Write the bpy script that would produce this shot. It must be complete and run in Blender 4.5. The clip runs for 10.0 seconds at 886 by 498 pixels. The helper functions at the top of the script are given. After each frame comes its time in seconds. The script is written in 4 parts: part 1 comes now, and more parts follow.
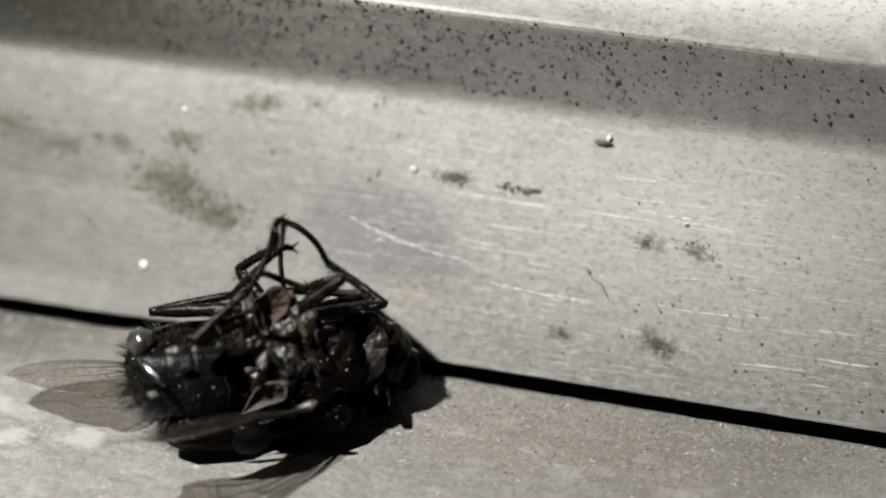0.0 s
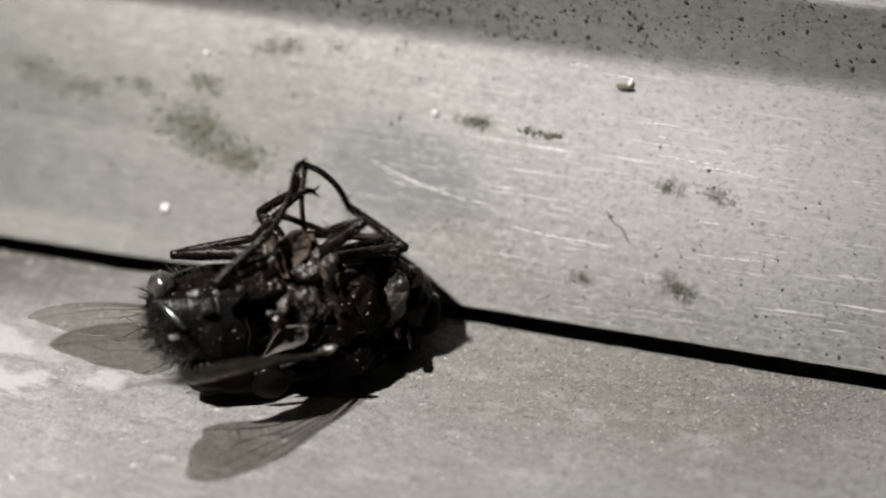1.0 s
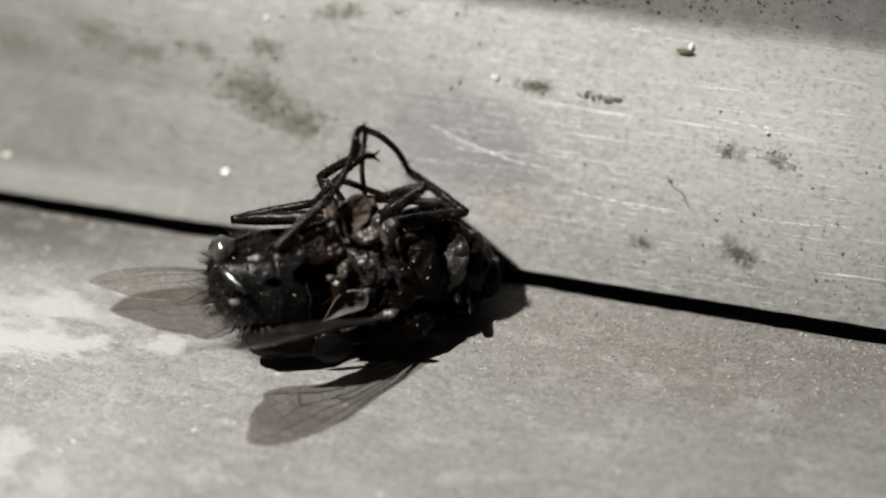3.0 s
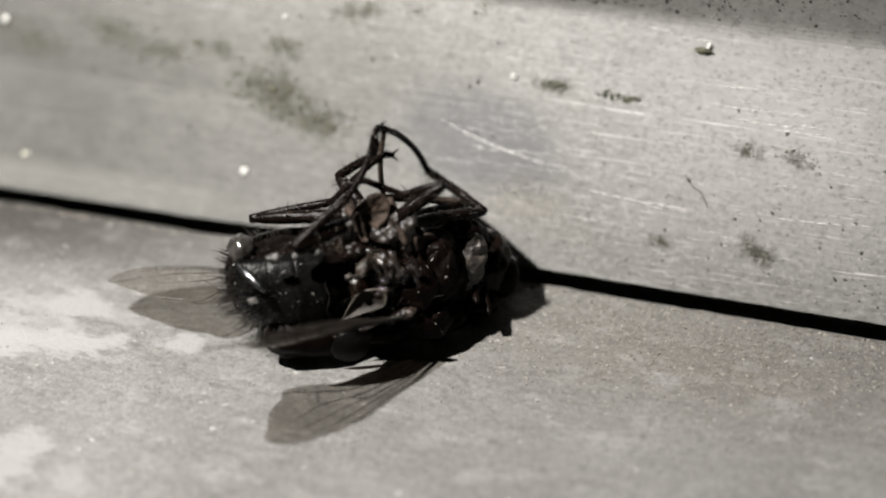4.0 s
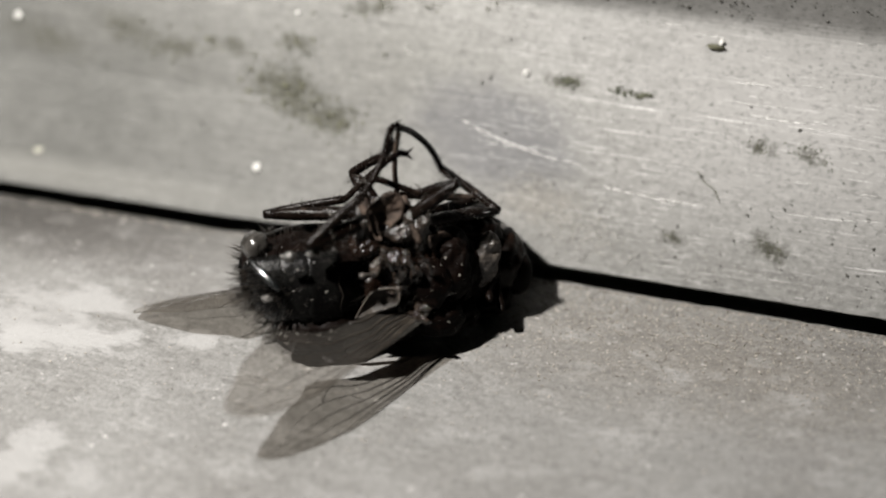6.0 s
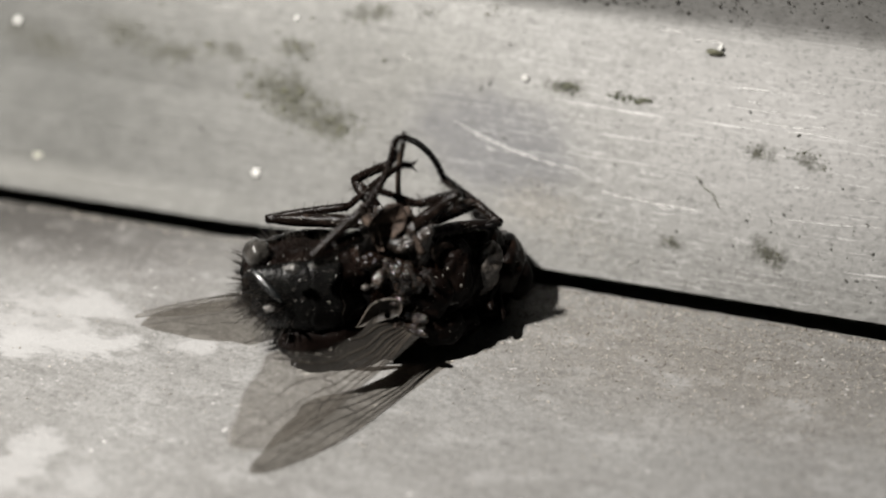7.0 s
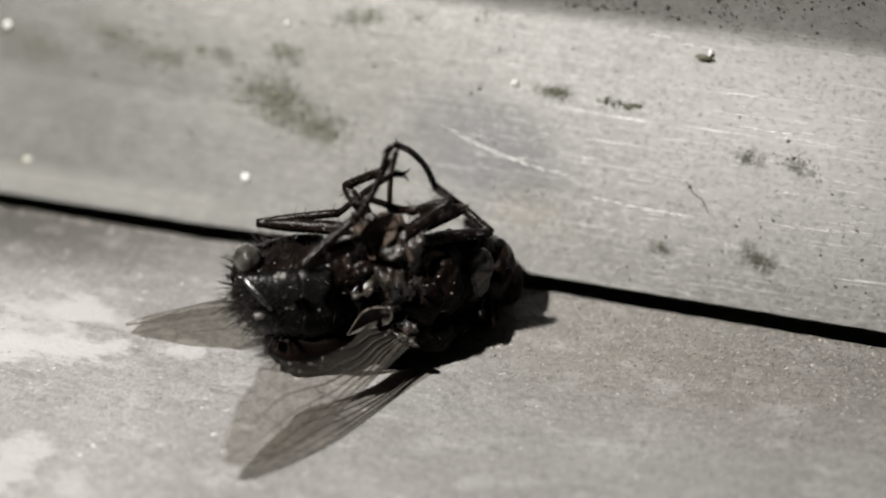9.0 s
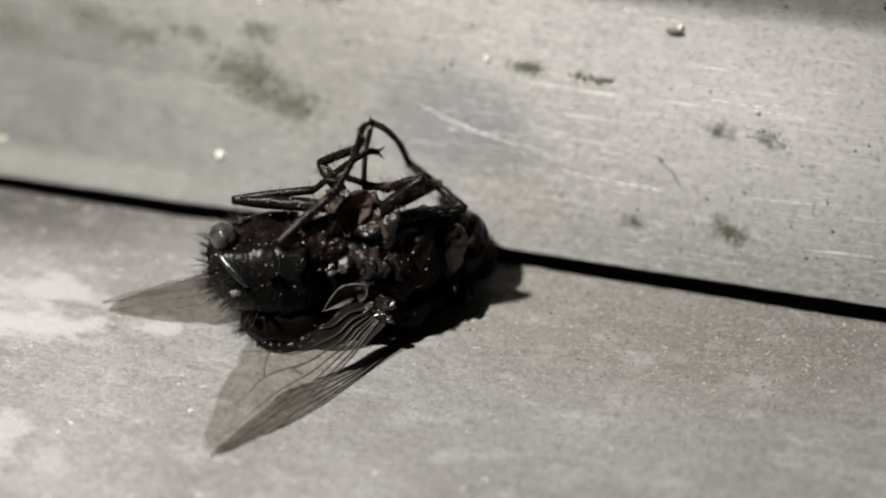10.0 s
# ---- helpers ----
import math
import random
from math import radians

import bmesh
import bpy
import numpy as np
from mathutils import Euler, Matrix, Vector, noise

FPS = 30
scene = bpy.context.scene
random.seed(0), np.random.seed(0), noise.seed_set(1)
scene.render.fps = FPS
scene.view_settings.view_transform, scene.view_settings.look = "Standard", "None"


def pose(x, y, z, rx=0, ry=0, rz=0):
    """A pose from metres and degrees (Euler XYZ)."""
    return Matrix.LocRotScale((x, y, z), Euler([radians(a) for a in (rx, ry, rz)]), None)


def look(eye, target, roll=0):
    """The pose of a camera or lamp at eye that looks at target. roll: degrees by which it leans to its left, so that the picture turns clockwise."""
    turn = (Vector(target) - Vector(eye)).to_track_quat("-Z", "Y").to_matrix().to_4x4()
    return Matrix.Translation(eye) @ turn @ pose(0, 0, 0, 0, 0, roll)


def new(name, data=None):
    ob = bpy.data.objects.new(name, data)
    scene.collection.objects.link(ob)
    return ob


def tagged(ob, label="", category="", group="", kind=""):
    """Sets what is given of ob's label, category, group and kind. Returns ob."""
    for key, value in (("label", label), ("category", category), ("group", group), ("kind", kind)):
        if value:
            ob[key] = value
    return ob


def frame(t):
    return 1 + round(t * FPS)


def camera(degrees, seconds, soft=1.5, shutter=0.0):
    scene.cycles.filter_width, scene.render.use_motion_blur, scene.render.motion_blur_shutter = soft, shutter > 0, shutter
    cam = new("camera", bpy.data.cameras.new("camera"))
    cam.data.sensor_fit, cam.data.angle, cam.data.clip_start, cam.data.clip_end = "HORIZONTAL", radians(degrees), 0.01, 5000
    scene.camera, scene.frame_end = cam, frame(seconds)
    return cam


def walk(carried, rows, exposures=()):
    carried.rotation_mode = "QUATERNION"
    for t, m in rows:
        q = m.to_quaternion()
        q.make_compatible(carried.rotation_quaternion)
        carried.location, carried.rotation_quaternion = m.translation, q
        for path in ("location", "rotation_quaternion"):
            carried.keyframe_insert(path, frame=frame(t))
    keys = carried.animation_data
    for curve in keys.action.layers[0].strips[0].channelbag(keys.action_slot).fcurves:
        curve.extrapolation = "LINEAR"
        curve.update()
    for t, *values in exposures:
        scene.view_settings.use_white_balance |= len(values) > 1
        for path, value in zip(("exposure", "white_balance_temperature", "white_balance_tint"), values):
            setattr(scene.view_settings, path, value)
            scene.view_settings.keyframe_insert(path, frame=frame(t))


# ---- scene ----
cam = camera(14.0, 10.0, soft=2.0)
PATH = [
    (0, pose(0.022306, -0.087510, 0.076081, 51.528, -0.935, 12.873)),
    (0.2, pose(0.022301, -0.087490, 0.076064, 51.436, -0.906, 12.999)),
    (0.5, pose(0.022293, -0.087461, 0.076039, 51.317, -0.906, 13.134)),
    (0.7, pose(0.022303, -0.087498, 0.076071, 51.159, -0.908, 13.163)),
    (0.8, pose(0.022308, -0.087517, 0.076088, 50.994, -0.928, 13.156)),
    (1, pose(0.022317, -0.087555, 0.076120, 50.632, -0.875, 13.254)),
    (1.2, pose(0.022313, -0.087537, 0.076105, 50.338, -0.790, 13.361)),
    (1.5, pose(0.022306, -0.087511, 0.076082, 50.184, -0.675, 13.499)),
    (1.7, pose(0.022311, -0.087530, 0.076099, 50.169, -0.578, 13.621)),
    (2, pose(0.022318, -0.087559, 0.076124, 50.157, -0.448, 13.783)),
    (2.5, pose(0.022339, -0.087638, 0.076193, 50.061, -0.336, 13.851)),
    (2.7, pose(0.022339, -0.087640, 0.076194, 50.057, -0.304, 13.893)),
    (3.8, pose(0.022342, -0.087652, 0.076204, 50.057, -0.087, 14.170)),
    (4, pose(0.022343, -0.087654, 0.076206, 50.044, -0.063, 14.202)),
    (4.5, pose(0.022351, -0.087686, 0.076234, 50.000, 0.000, 14.300)),
    (5, pose(0.022341, -0.087646, 0.076199, 49.961, 0.007, 14.332)),
    (5.5, pose(0.022348, -0.087676, 0.076225, 49.956, 0.034, 14.358)),
    (6.8, pose(0.022365, -0.087740, 0.076280, 50.056, 0.055, 14.356)),
    (7, pose(0.022367, -0.087750, 0.076289, 50.067, 0.053, 14.349)),
    (7.5, pose(0.022367, -0.087747, 0.076287, 50.131, -0.005, 14.332)),
    (8, pose(0.022361, -0.087726, 0.076268, 50.149, 0.020, 14.371)),
    (8.5, pose(0.022363, -0.087733, 0.076275, 50.176, -0.035, 14.279)),
    (9, pose(0.022367, -0.087750, 0.076290, 50.144, -0.136, 14.286)),
    (9.2, pose(0.022346, -0.087669, 0.076219, 50.121, -0.097, 14.235)),
    (9.5, pose(0.022315, -0.087546, 0.076113, 50.136, 0.185, 14.426)),
    (9.7, pose(0.022396, -0.087865, 0.076389, 49.902, 0.313, 14.360)),
    (9.8, pose(0.022437, -0.088025, 0.076527, 49.944, 0.151, 14.058)),
    (10, pose(0.022519, -0.088347, 0.076806, 49.749, -0.016, 13.643)),
]
walk(cam, PATH)
cam.data.dof.use_dof, cam.data.dof.focus_distance, cam.data.dof.aperture_fstop = True, 0.1145, 26.0

MM = 0.001

# ---- light: one small torch held over the sill beside the camera, the rest of the room is dark ----
LAMP_AT = Vector((-0.036, -0.020, 0.070))
lamp_data = bpy.data.lights.new("lamp", "AREA")
lamp_data.shape, lamp_data.size, lamp_data.energy = "DISK", 0.0028, 0.198
lamp_data.color, lamp_data.spread = (1.0, 0.963, 0.915), radians(150)
lamp = new("lamp", lamp_data)
lamp.matrix_world = look(LAMP_AT, (0, 0, 0))

world = bpy.data.worlds.new("world")
scene.world = world
world.use_nodes = True
world.node_tree.nodes["Background"].inputs[0].default_value = (1.0, 0.82, 0.70, 1)
world.node_tree.nodes["Background"].inputs[1].default_value = 0.0012


# ---- materials ----
class Mat:
    """A node material; lengths in its textures are millimetres of the object's own space."""

    def __init__(self, name):
        self.mat = bpy.data.materials.new(name)
        self.mat.use_nodes = True
        self.nt = self.mat.node_tree
        self.bsdf = self.nt.nodes["Principled BSDF"]
        self.out = self.nt.nodes["Material Output"]
        self.tc = self.nt.nodes.new("ShaderNodeTexCoord")

    def link(self, a, b):
        self.nt.links.new(a, b)

    def coords(self, sx=1.0, sy=1.0, sz=1.0):
        n = self.nt.nodes.new("ShaderNodeMapping")
        n.inputs["Scale"].default_value = (1000 * sx, 1000 * sy, 1000 * sz)
        self.link(self.tc.outputs["Object"], n.inputs["Vector"])
        return n.outputs[0]

    def noise(self, scale, detail=4.0, rough=0.55, stretch=(1, 1, 1)):
        n = self.nt.nodes.new("ShaderNodeTexNoise")
        n.inputs["Scale"].default_value = scale
        n.inputs["Detail"].default_value = detail
        n.inputs["Roughness"].default_value = rough
        self.link(self.coords(*stretch), n.inputs["Vector"])
        return n.outputs["Fac"]

    def spot(self, at, size, turn=0.0):
        """1 in the middle of an ellipsoid, falling to 0 at its edge; at and size in mm."""
        n = self.nt.nodes.new("ShaderNodeMapping")
        n.vector_type = "TEXTURE"
        n.inputs["Location"].default_value = [v * MM for v in at]
        n.inputs["Rotation"].default_value = (0, 0, 0) if not turn else turn
        n.inputs["Scale"].default_value = [v * MM for v in size]
        g = self.nt.nodes.new("ShaderNodeTexGradient")
        g.gradient_type = "SPHERICAL"
        self.link(self.tc.outputs["Object"], n.inputs["Vector"])
        self.link(n.outputs[0], g.inputs[0])
        return g.outputs["Fac"]

    def math(self, how, a, b):
        n = self.nt.nodes.new("ShaderNodeMath")
        n.operation = how
        for k, v in enumerate((a, b)):
            if isinstance(v, (int, float)):
                n.inputs[k].default_value = v
            else:
                self.link(v, n.inputs[k])
        return n.outputs[0]

    def stain(self, at, size, grain, turn=0.0, soft=0.35, most=1.0, gain=0.9):
        """A ragged stain: a spot broken up by a noise."""
        start = 0.27 + 0.5 * gain
        spot = self.spot(at, size, turn)
        a = self.math("DIVIDE", self.math("ADD", spot, self.math("MULTIPLY", grain, gain)), 1 + gain)
        body = self.ramp(a, (start / (1 + gain), 0.0), (min(1.0, (start + soft) / (1 + gain)), most))
        return self.mix(1.0, body, self.ramp(spot, (0.0, 0.0), (0.3, 1.0)), "MULTIPLY")

    def ramp(self, fac, *stops):
        n = self.nt.nodes.new("ShaderNodeValToRGB")
        els = n.color_ramp.elements
        while len(els) < len(stops):
            els.new(0.5)
        for e, (at, c) in zip(els, stops):
            e.position = at
            e.color = (c, c, c, 1) if isinstance(c, (int, float)) else (*c, 1)
        self.link(fac, n.inputs[0])
        return n.outputs[0]

    def mix(self, fac, a, b, how="MIX"):
        n = self.nt.nodes.new("ShaderNodeMix")
        n.data_type, n.blend_type = "RGBA", how
        for slot, v in ((0, fac), (6, a), (7, b)):
            if isinstance(v, (int, float)):
                n.inputs[slot].default_value = v if slot == 0 else (v, v, v, 1)
            elif isinstance(v, tuple):
                n.inputs[slot].default_value = (*v, 1)
            else:
                self.link(v, n.inputs[slot])
        return n.outputs[2]

    def bump(self, height, mm, strength=1.0):
        n = self.nt.nodes.new("ShaderNodeBump")
        n.inputs["Distance"].default_value = mm * MM
        n.inputs["Strength"].default_value = strength
        self.link(height, n.inputs["Height"])
        last = self.bsdf.inputs["Normal"].links
        if last:
            self.link(last[0].from_socket, n.inputs["Normal"])
        self.link(n.outputs[0], self.bsdf.inputs["Normal"])

    def set(self, **kw):
        for k, v in kw.items():
            s = self.bsdf.inputs[k.replace("_", " ")]
            if isinstance(v, (int, float)):
                s.default_value = v
            elif isinstance(v, tuple):
                s.default_value = (*v, 1)
            else:
                self.link(v, s)
        return self.mat


def metal_sill():
    m = Mat("dull_coarse_metal")
    cloud = m.noise(0.16, 4)
    grain = m.noise(5.0, 5, 0.72, (0.8, 1.0, 1.0))
    fine = m.noise(8.0, 3, 0.6)
    streak = m.noise(1.5, 5, 0.68, (0.2, 1.2, 1.2))
    blot = m.noise(0.75, 5, 0.65, (0.6, 1.2, 1))
    glint = m.noise(3.6, 2, 0.5, (0.8, 1.0, 1))
    sparse = m.ramp(m.noise(0.8, 2), (0.45, 0.0), (0.65, 1.0))
    base = m.mix(m.ramp(cloud, (0.3, 0.0), (0.7, 1.0)), (0.178, 0.172, 0.164), (0.272, 0.269, 0.261))
    # brown dust near the slot, its left end darkened by shade put in as colour
    base = m.mix(m.stain((9, -3, 0), (16, 5.5, 3), blot, soft=0.6, most=0.7), base, (0.172, 0.155, 0.134))
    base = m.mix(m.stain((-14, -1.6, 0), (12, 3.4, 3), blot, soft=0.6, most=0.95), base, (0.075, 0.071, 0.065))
    base = m.mix(m.ramp(blot, (0.52, 0.0), (0.68, 0.7)), base, (0.36, 0.357, 0.35))
    base = m.mix(m.ramp(grain, (0.30, 0.85), (0.48, 0.0)), base, (0.10, 0.096, 0.09))
    base = m.mix(m.ramp(streak, (0.28, 0.4), (0.5, 0.0)), base, (0.115, 0.112, 0.106))
    base = m.mix(m.ramp(streak, (0.55, 0.0), (0.72, 0.35)), base, (0.32, 0.315, 0.305))
    base = m.mix(m.ramp(grain, (0.55, 0.0), (0.70, 0.6)), base, (0.33, 0.32, 0.308))
    mid = m.noise(2.4, 5, 0.7)
    base = m.mix(m.ramp(mid, (0.32, 0.45), (0.47, 0.0)), base, (0.095, 0.092, 0.087))
    base = m.mix(m.ramp(mid, (0.54, 0.0), (0.70, 0.35)), base, (0.36, 0.355, 0.345))
    base = m.mix(m.ramp(fine, (0.34, 0.35), (0.48, 0.0)), base, (0.10, 0.097, 0.092))
    base = m.mix(m.ramp(fine, (0.58, 0.0), (0.70, 0.35)), base, (0.42, 0.415, 0.40))
    base = m.mix(m.mix(1.0, sparse, m.ramp(glint, (0.66, 0.0), (0.72, 0.9)), "MULTIPLY"), base, (0.62, 0.61, 0.59))
    # dried white residue
    ragged = m.noise(0.9, 8, 0.62, (0.6, 1.4, 1))
    for at, size, turn, most in RESIDUE:
        base = m.mix(m.stain(at, size, ragged, (0, 0, turn), soft=0.30, most=most * 0.9, gain=3.2), base, (0.37, 0.367, 0.36))
    # shade at the slot's left end multiplied over the grain; faint film at right
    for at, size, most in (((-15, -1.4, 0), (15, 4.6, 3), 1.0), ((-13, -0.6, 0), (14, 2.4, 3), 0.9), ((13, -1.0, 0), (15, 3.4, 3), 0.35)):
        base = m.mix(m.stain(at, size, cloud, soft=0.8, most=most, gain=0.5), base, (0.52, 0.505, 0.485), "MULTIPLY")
    m.bump(grain, 0.05, 0.6)
    m.bump(fine, 0.02, 0.3)
    base = m.mix(1.0, base, (0.495, 0.495, 0.495), "MULTIPLY")
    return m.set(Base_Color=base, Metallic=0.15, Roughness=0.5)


RESIDUE = [
    ((-11.04, -5.91, 0.00), (3.4, 2.8, 1), 0.2, 0.5),
    ((-10.83, -7.08, 0.00), (3.4, 1.1, 1), 0.25, 0.9),
    ((-10.56, -5.36, 0.00), (1.4, 1.5, 1), 0.2, 0.7),
    ((-12.71, -6.34, 0.00), (1.6, 1.4, 1), 0.2, 0.5),
    ((-10.36, -12.43, 0.00), (1.2, 2.2, 1), -0.5, 0.7),
    ((-6.66, -5.93, 0.00), (0.9, 0.7, 1), 0.4, 0.8),
    ((-8.39, -12.84, 0.00), (1.0, 1.6, 1), 0.3, 0.5),
]


def metal_frame(name):
    m = Mat(name)
    cloud = m.noise(0.11, 4)
    brush = m.noise(3.4, 5, 0.7, (0.05, 1.8, 1.8))
    fine = m.noise(4.6, 5, 0.68, (0.6, 1, 1))
    blot = m.noise(1.1, 5, 0.7)
    speck = m.noise(3.6, 4, 0.75)
    base = m.mix(m.ramp(cloud, (0.3, 0.0), (0.7, 1.0)), (0.225, 0.221, 0.208), (0.265, 0.262, 0.25))
    base = m.mix(m.ramp(brush, (0.3, 0.6), (0.52, 0.0)), base, (0.155, 0.152, 0.144))
    base = m.mix(m.ramp(fine, (0.30, 0.7), (0.5, 0.0)), base, (0.135, 0.132, 0.125))
    base = m.mix(m.ramp(fine, (0.55, 0.0), (0.72, 0.7)), base, (0.36, 0.355, 0.345))
    # grey-green film of old dirt to one side, deepened to offset the lamp's falloff
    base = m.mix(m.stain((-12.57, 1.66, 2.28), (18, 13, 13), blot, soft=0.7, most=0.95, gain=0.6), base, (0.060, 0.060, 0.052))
    # far side made paler in the colour, where the lamp is weaker
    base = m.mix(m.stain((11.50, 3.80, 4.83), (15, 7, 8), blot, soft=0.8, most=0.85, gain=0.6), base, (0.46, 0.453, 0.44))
    # blue-grey rub mark above the fly
    base = m.mix(m.stain((1.01, 2.46, 3.23), (5.2, 2.6, 3.0), blot, (0, 0.35, 0), soft=0.35, most=0.62, gain=0.6), base, (0.095, 0.095, 0.105))
    # same falloff offset at the upper end, then olive dirt on the riser
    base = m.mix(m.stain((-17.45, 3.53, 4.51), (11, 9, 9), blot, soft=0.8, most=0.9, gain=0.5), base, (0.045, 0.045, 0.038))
    base = m.mix(m.stain((-14, 5.6, 8.4), (16, 3, 3), speck, soft=0.6, most=0.85, gain=1.0), base, (0.045, 0.044, 0.034))
    # fine bright scratches along the bar where it is worn
    worn = m.ramp(m.math("ADD", m.spot((10.57, 2.41, 3.17), (15, 6, 7)), m.math("MULTIPLY", blot, 0.6)), (0.42, 0.0), (0.80, 1.0))
    for sc, st, lo in ((4.0, 0.07, 0.69), (8.0, 0.05, 0.665), (14.0, 0.035, 0.655)):
        line = m.ramp(m.noise(sc, 2, 0.55, (st, 3.0, 3.0)), (lo, 0.0), (lo + 0.06, 0.6))
        base = m.mix(m.mix(1.0, worn, line, "MULTIPLY"), base, (0.95, 0.94, 0.92))
    # olive stains
    mottle = m.noise(1.9, 6, 0.78)
    for at, size, turn in OLIVE:
        base = m.mix(m.stain(at, size, mottle, (0, turn, 0), soft=0.6, most=0.95, gain=3.0), base, (0.029, 0.028, 0.012))
    base = m.mix(m.stain((2.72, 1.31, 1.87), (2.2, 1.2, 1.2), fine, soft=0.5, most=0.4, gain=2.0), base, (0.26, 0.235, 0.205))
    # glare on the top ledge, put in as a paler colour
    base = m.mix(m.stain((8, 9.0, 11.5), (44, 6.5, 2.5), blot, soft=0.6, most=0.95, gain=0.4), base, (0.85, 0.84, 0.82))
    mottled = m.noise(7.0, 3, 0.7, (0.7, 1, 1))
    base = m.mix(m.ramp(mottled, (0.32, 0.6), (0.46, 0.0)), base, (0.11, 0.108, 0.102))
    base = m.mix(m.mix(1.0, worn, m.ramp(mottled, (0.58, 0.0), (0.70, 0.6)), "MULTIPLY"), base, (0.50, 0.49, 0.475))
    # lamp side and middle multiplied darker to even out the lamp's falloff
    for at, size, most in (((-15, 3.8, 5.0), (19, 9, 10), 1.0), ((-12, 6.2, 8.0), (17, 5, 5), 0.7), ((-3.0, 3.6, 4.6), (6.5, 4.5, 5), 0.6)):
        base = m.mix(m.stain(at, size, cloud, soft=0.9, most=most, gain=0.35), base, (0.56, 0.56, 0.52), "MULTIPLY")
    # the lip over the slot is paler towards one end
    base = m.mix(m.stain((-15, 0.25, 0.62), (15, 1.1, 0.95), blot, soft=0.8, most=0.35, gain=0.5), base, (0.37, 0.362, 0.335))
    m.bump(brush, 0.015, 0.4)
    m.bump(fine, 0.025, 0.4)
    base = m.mix(1.0, base, (0.49, 0.49, 0.49), "MULTIPLY")
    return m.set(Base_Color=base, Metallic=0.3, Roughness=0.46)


# old algae stains on the frame: place, size, slant
OLIVE = [
    ((-6.09, 2.79, 3.62), (2.4, 1.2, 1.2), 0.55),
    ((-4.61, 2.33, 3.07), (1.7, 0.95, 0.95), 0.45),
    ((-11.97, 3.56, 4.54), (2.2, 0.8, 0.8), 0.3),
    ((-10.04, 3.32, 4.26), (1.4, 0.5, 0.5), -0.2),
    ((-8.33, 3.54, 4.52), (1.1, 0.45, 0.45), 0.3),
    ((-6.25, 3.81, 4.84), (1.2, 0.5, 0.5), 0.2),
    ((-3.88, 4.76, 5.97), (1.3, 0.5, 0.5), -0.3),
    ((-14.95, 3.15, 4.06), (2.6, 0.8, 0.8), 0.2),
    ((9.58, 3.04, 3.93), (0.9, 0.55, 0.55), 0.0),
    ((11.23, 3.07, 3.95), (1.2, 0.5, 0.5), 0.5),
    ((3.12, 3.83, 4.87), (1.2, 0.45, 0.45), 0.1),
    ((10.35, 1.08, 1.59), (1.2, 0.6, 0.6), 0.3),
    ((7.23, 0.94, 1.42), (0.8, 0.4, 0.4), 0.1),
]


def plain(name, a, b, scale, rough=0.6, bump=0.0, **kw):
    m = Mat(name)
    n = m.noise(scale, 4)
    if bump:
        m.bump(n, bump, 0.6)
    return m.set(Base_Color=m.mix(m.ramp(n, (0.35, 0.0), (0.65, 1.0)), a, b), Roughness=rough, **kw)


def chitin(name, a, b, dust, rough=0.22, amount=0.5, spec=0.3, rugged=0.02):
    """Dark shell with pale dust in its hollows and sparkle painted as small bright specks."""
    m = Mat(name)
    n = m.noise(1.3, 4)
    d = m.noise(5.0, 5, 0.65)
    speck = m.noise(9.0, 2, 0.5)
    base = m.mix(m.ramp(n, (0.35, 0.0), (0.65, 1.0)), a, b)
    base = m.mix(m.ramp(d, (0.60, 0.0), (0.74, amount)), base, dust)
    base = m.mix(m.ramp(speck, (0.71, 0.0), (0.75, 0.9)), base, (0.24, 0.225, 0.20))
    m.bump(n, 0.05, 0.4)
    m.bump(d, rugged, 0.6)
    m.bump(m.noise(2.4, 3, 0.6), rugged * 1.6, 0.6)
    r = m.ramp(d, (0.58, rough), (0.74, 0.6))
    return m.set(Base_Color=base, Roughness=r, Specular_IOR_Level=spec)


def creased(name, a, b, rough):
    """Shrunken wet-looking skin: sharp folds that catch small glints."""
    m = Mat(name)
    fold = m.noise(2.6, 3, 0.6, (1.5, 1.2, 0.6))
    n = m.noise(3.0, 4)
    m.bump(fold, 0.5, 0.9)
    m.bump(m.noise(6.0, 2, 0.5), 0.05, 0.5)
    m.bump(n, 0.07, 0.6)
    base = m.mix(m.ramp(n, (0.40, 0.0), (0.68, 1.0)), a, b)
    return m.set(Base_Color=base, Roughness=m.ramp(n, (0.4, rough), (0.65, 0.26)), Specular_IOR_Level=0.8)


def wing_film(name, cover, through_, dark=1.0):
    m = Mat(name)
    n = m.noise(1.2, 5)
    base = m.mix(m.ramp(n, (0.3, 0.0), (0.7, 1.0)), tuple(dark * v for v in (0.085, 0.079, 0.072)), tuple(dark * v for v in (0.165, 0.155, 0.142)))
    m.bump(n, 0.08, 0.5)
    m.set(Base_Color=base, Roughness=0.28)
    clear = m.nt.nodes.new("ShaderNodeBsdfTransparent")
    clear.inputs[0].default_value = through_
    both = m.nt.nodes.new("ShaderNodeMixShader")
    m.link(m.ramp(n, (0.3, cover), (0.7, cover * 0.5)), both.inputs[0])
    m.link(clear.outputs[0], both.inputs[1])
    m.link(m.bsdf.outputs[0], both.inputs[2])
    m.link(both.outputs[0], m.out.inputs[0])
    return m.mat


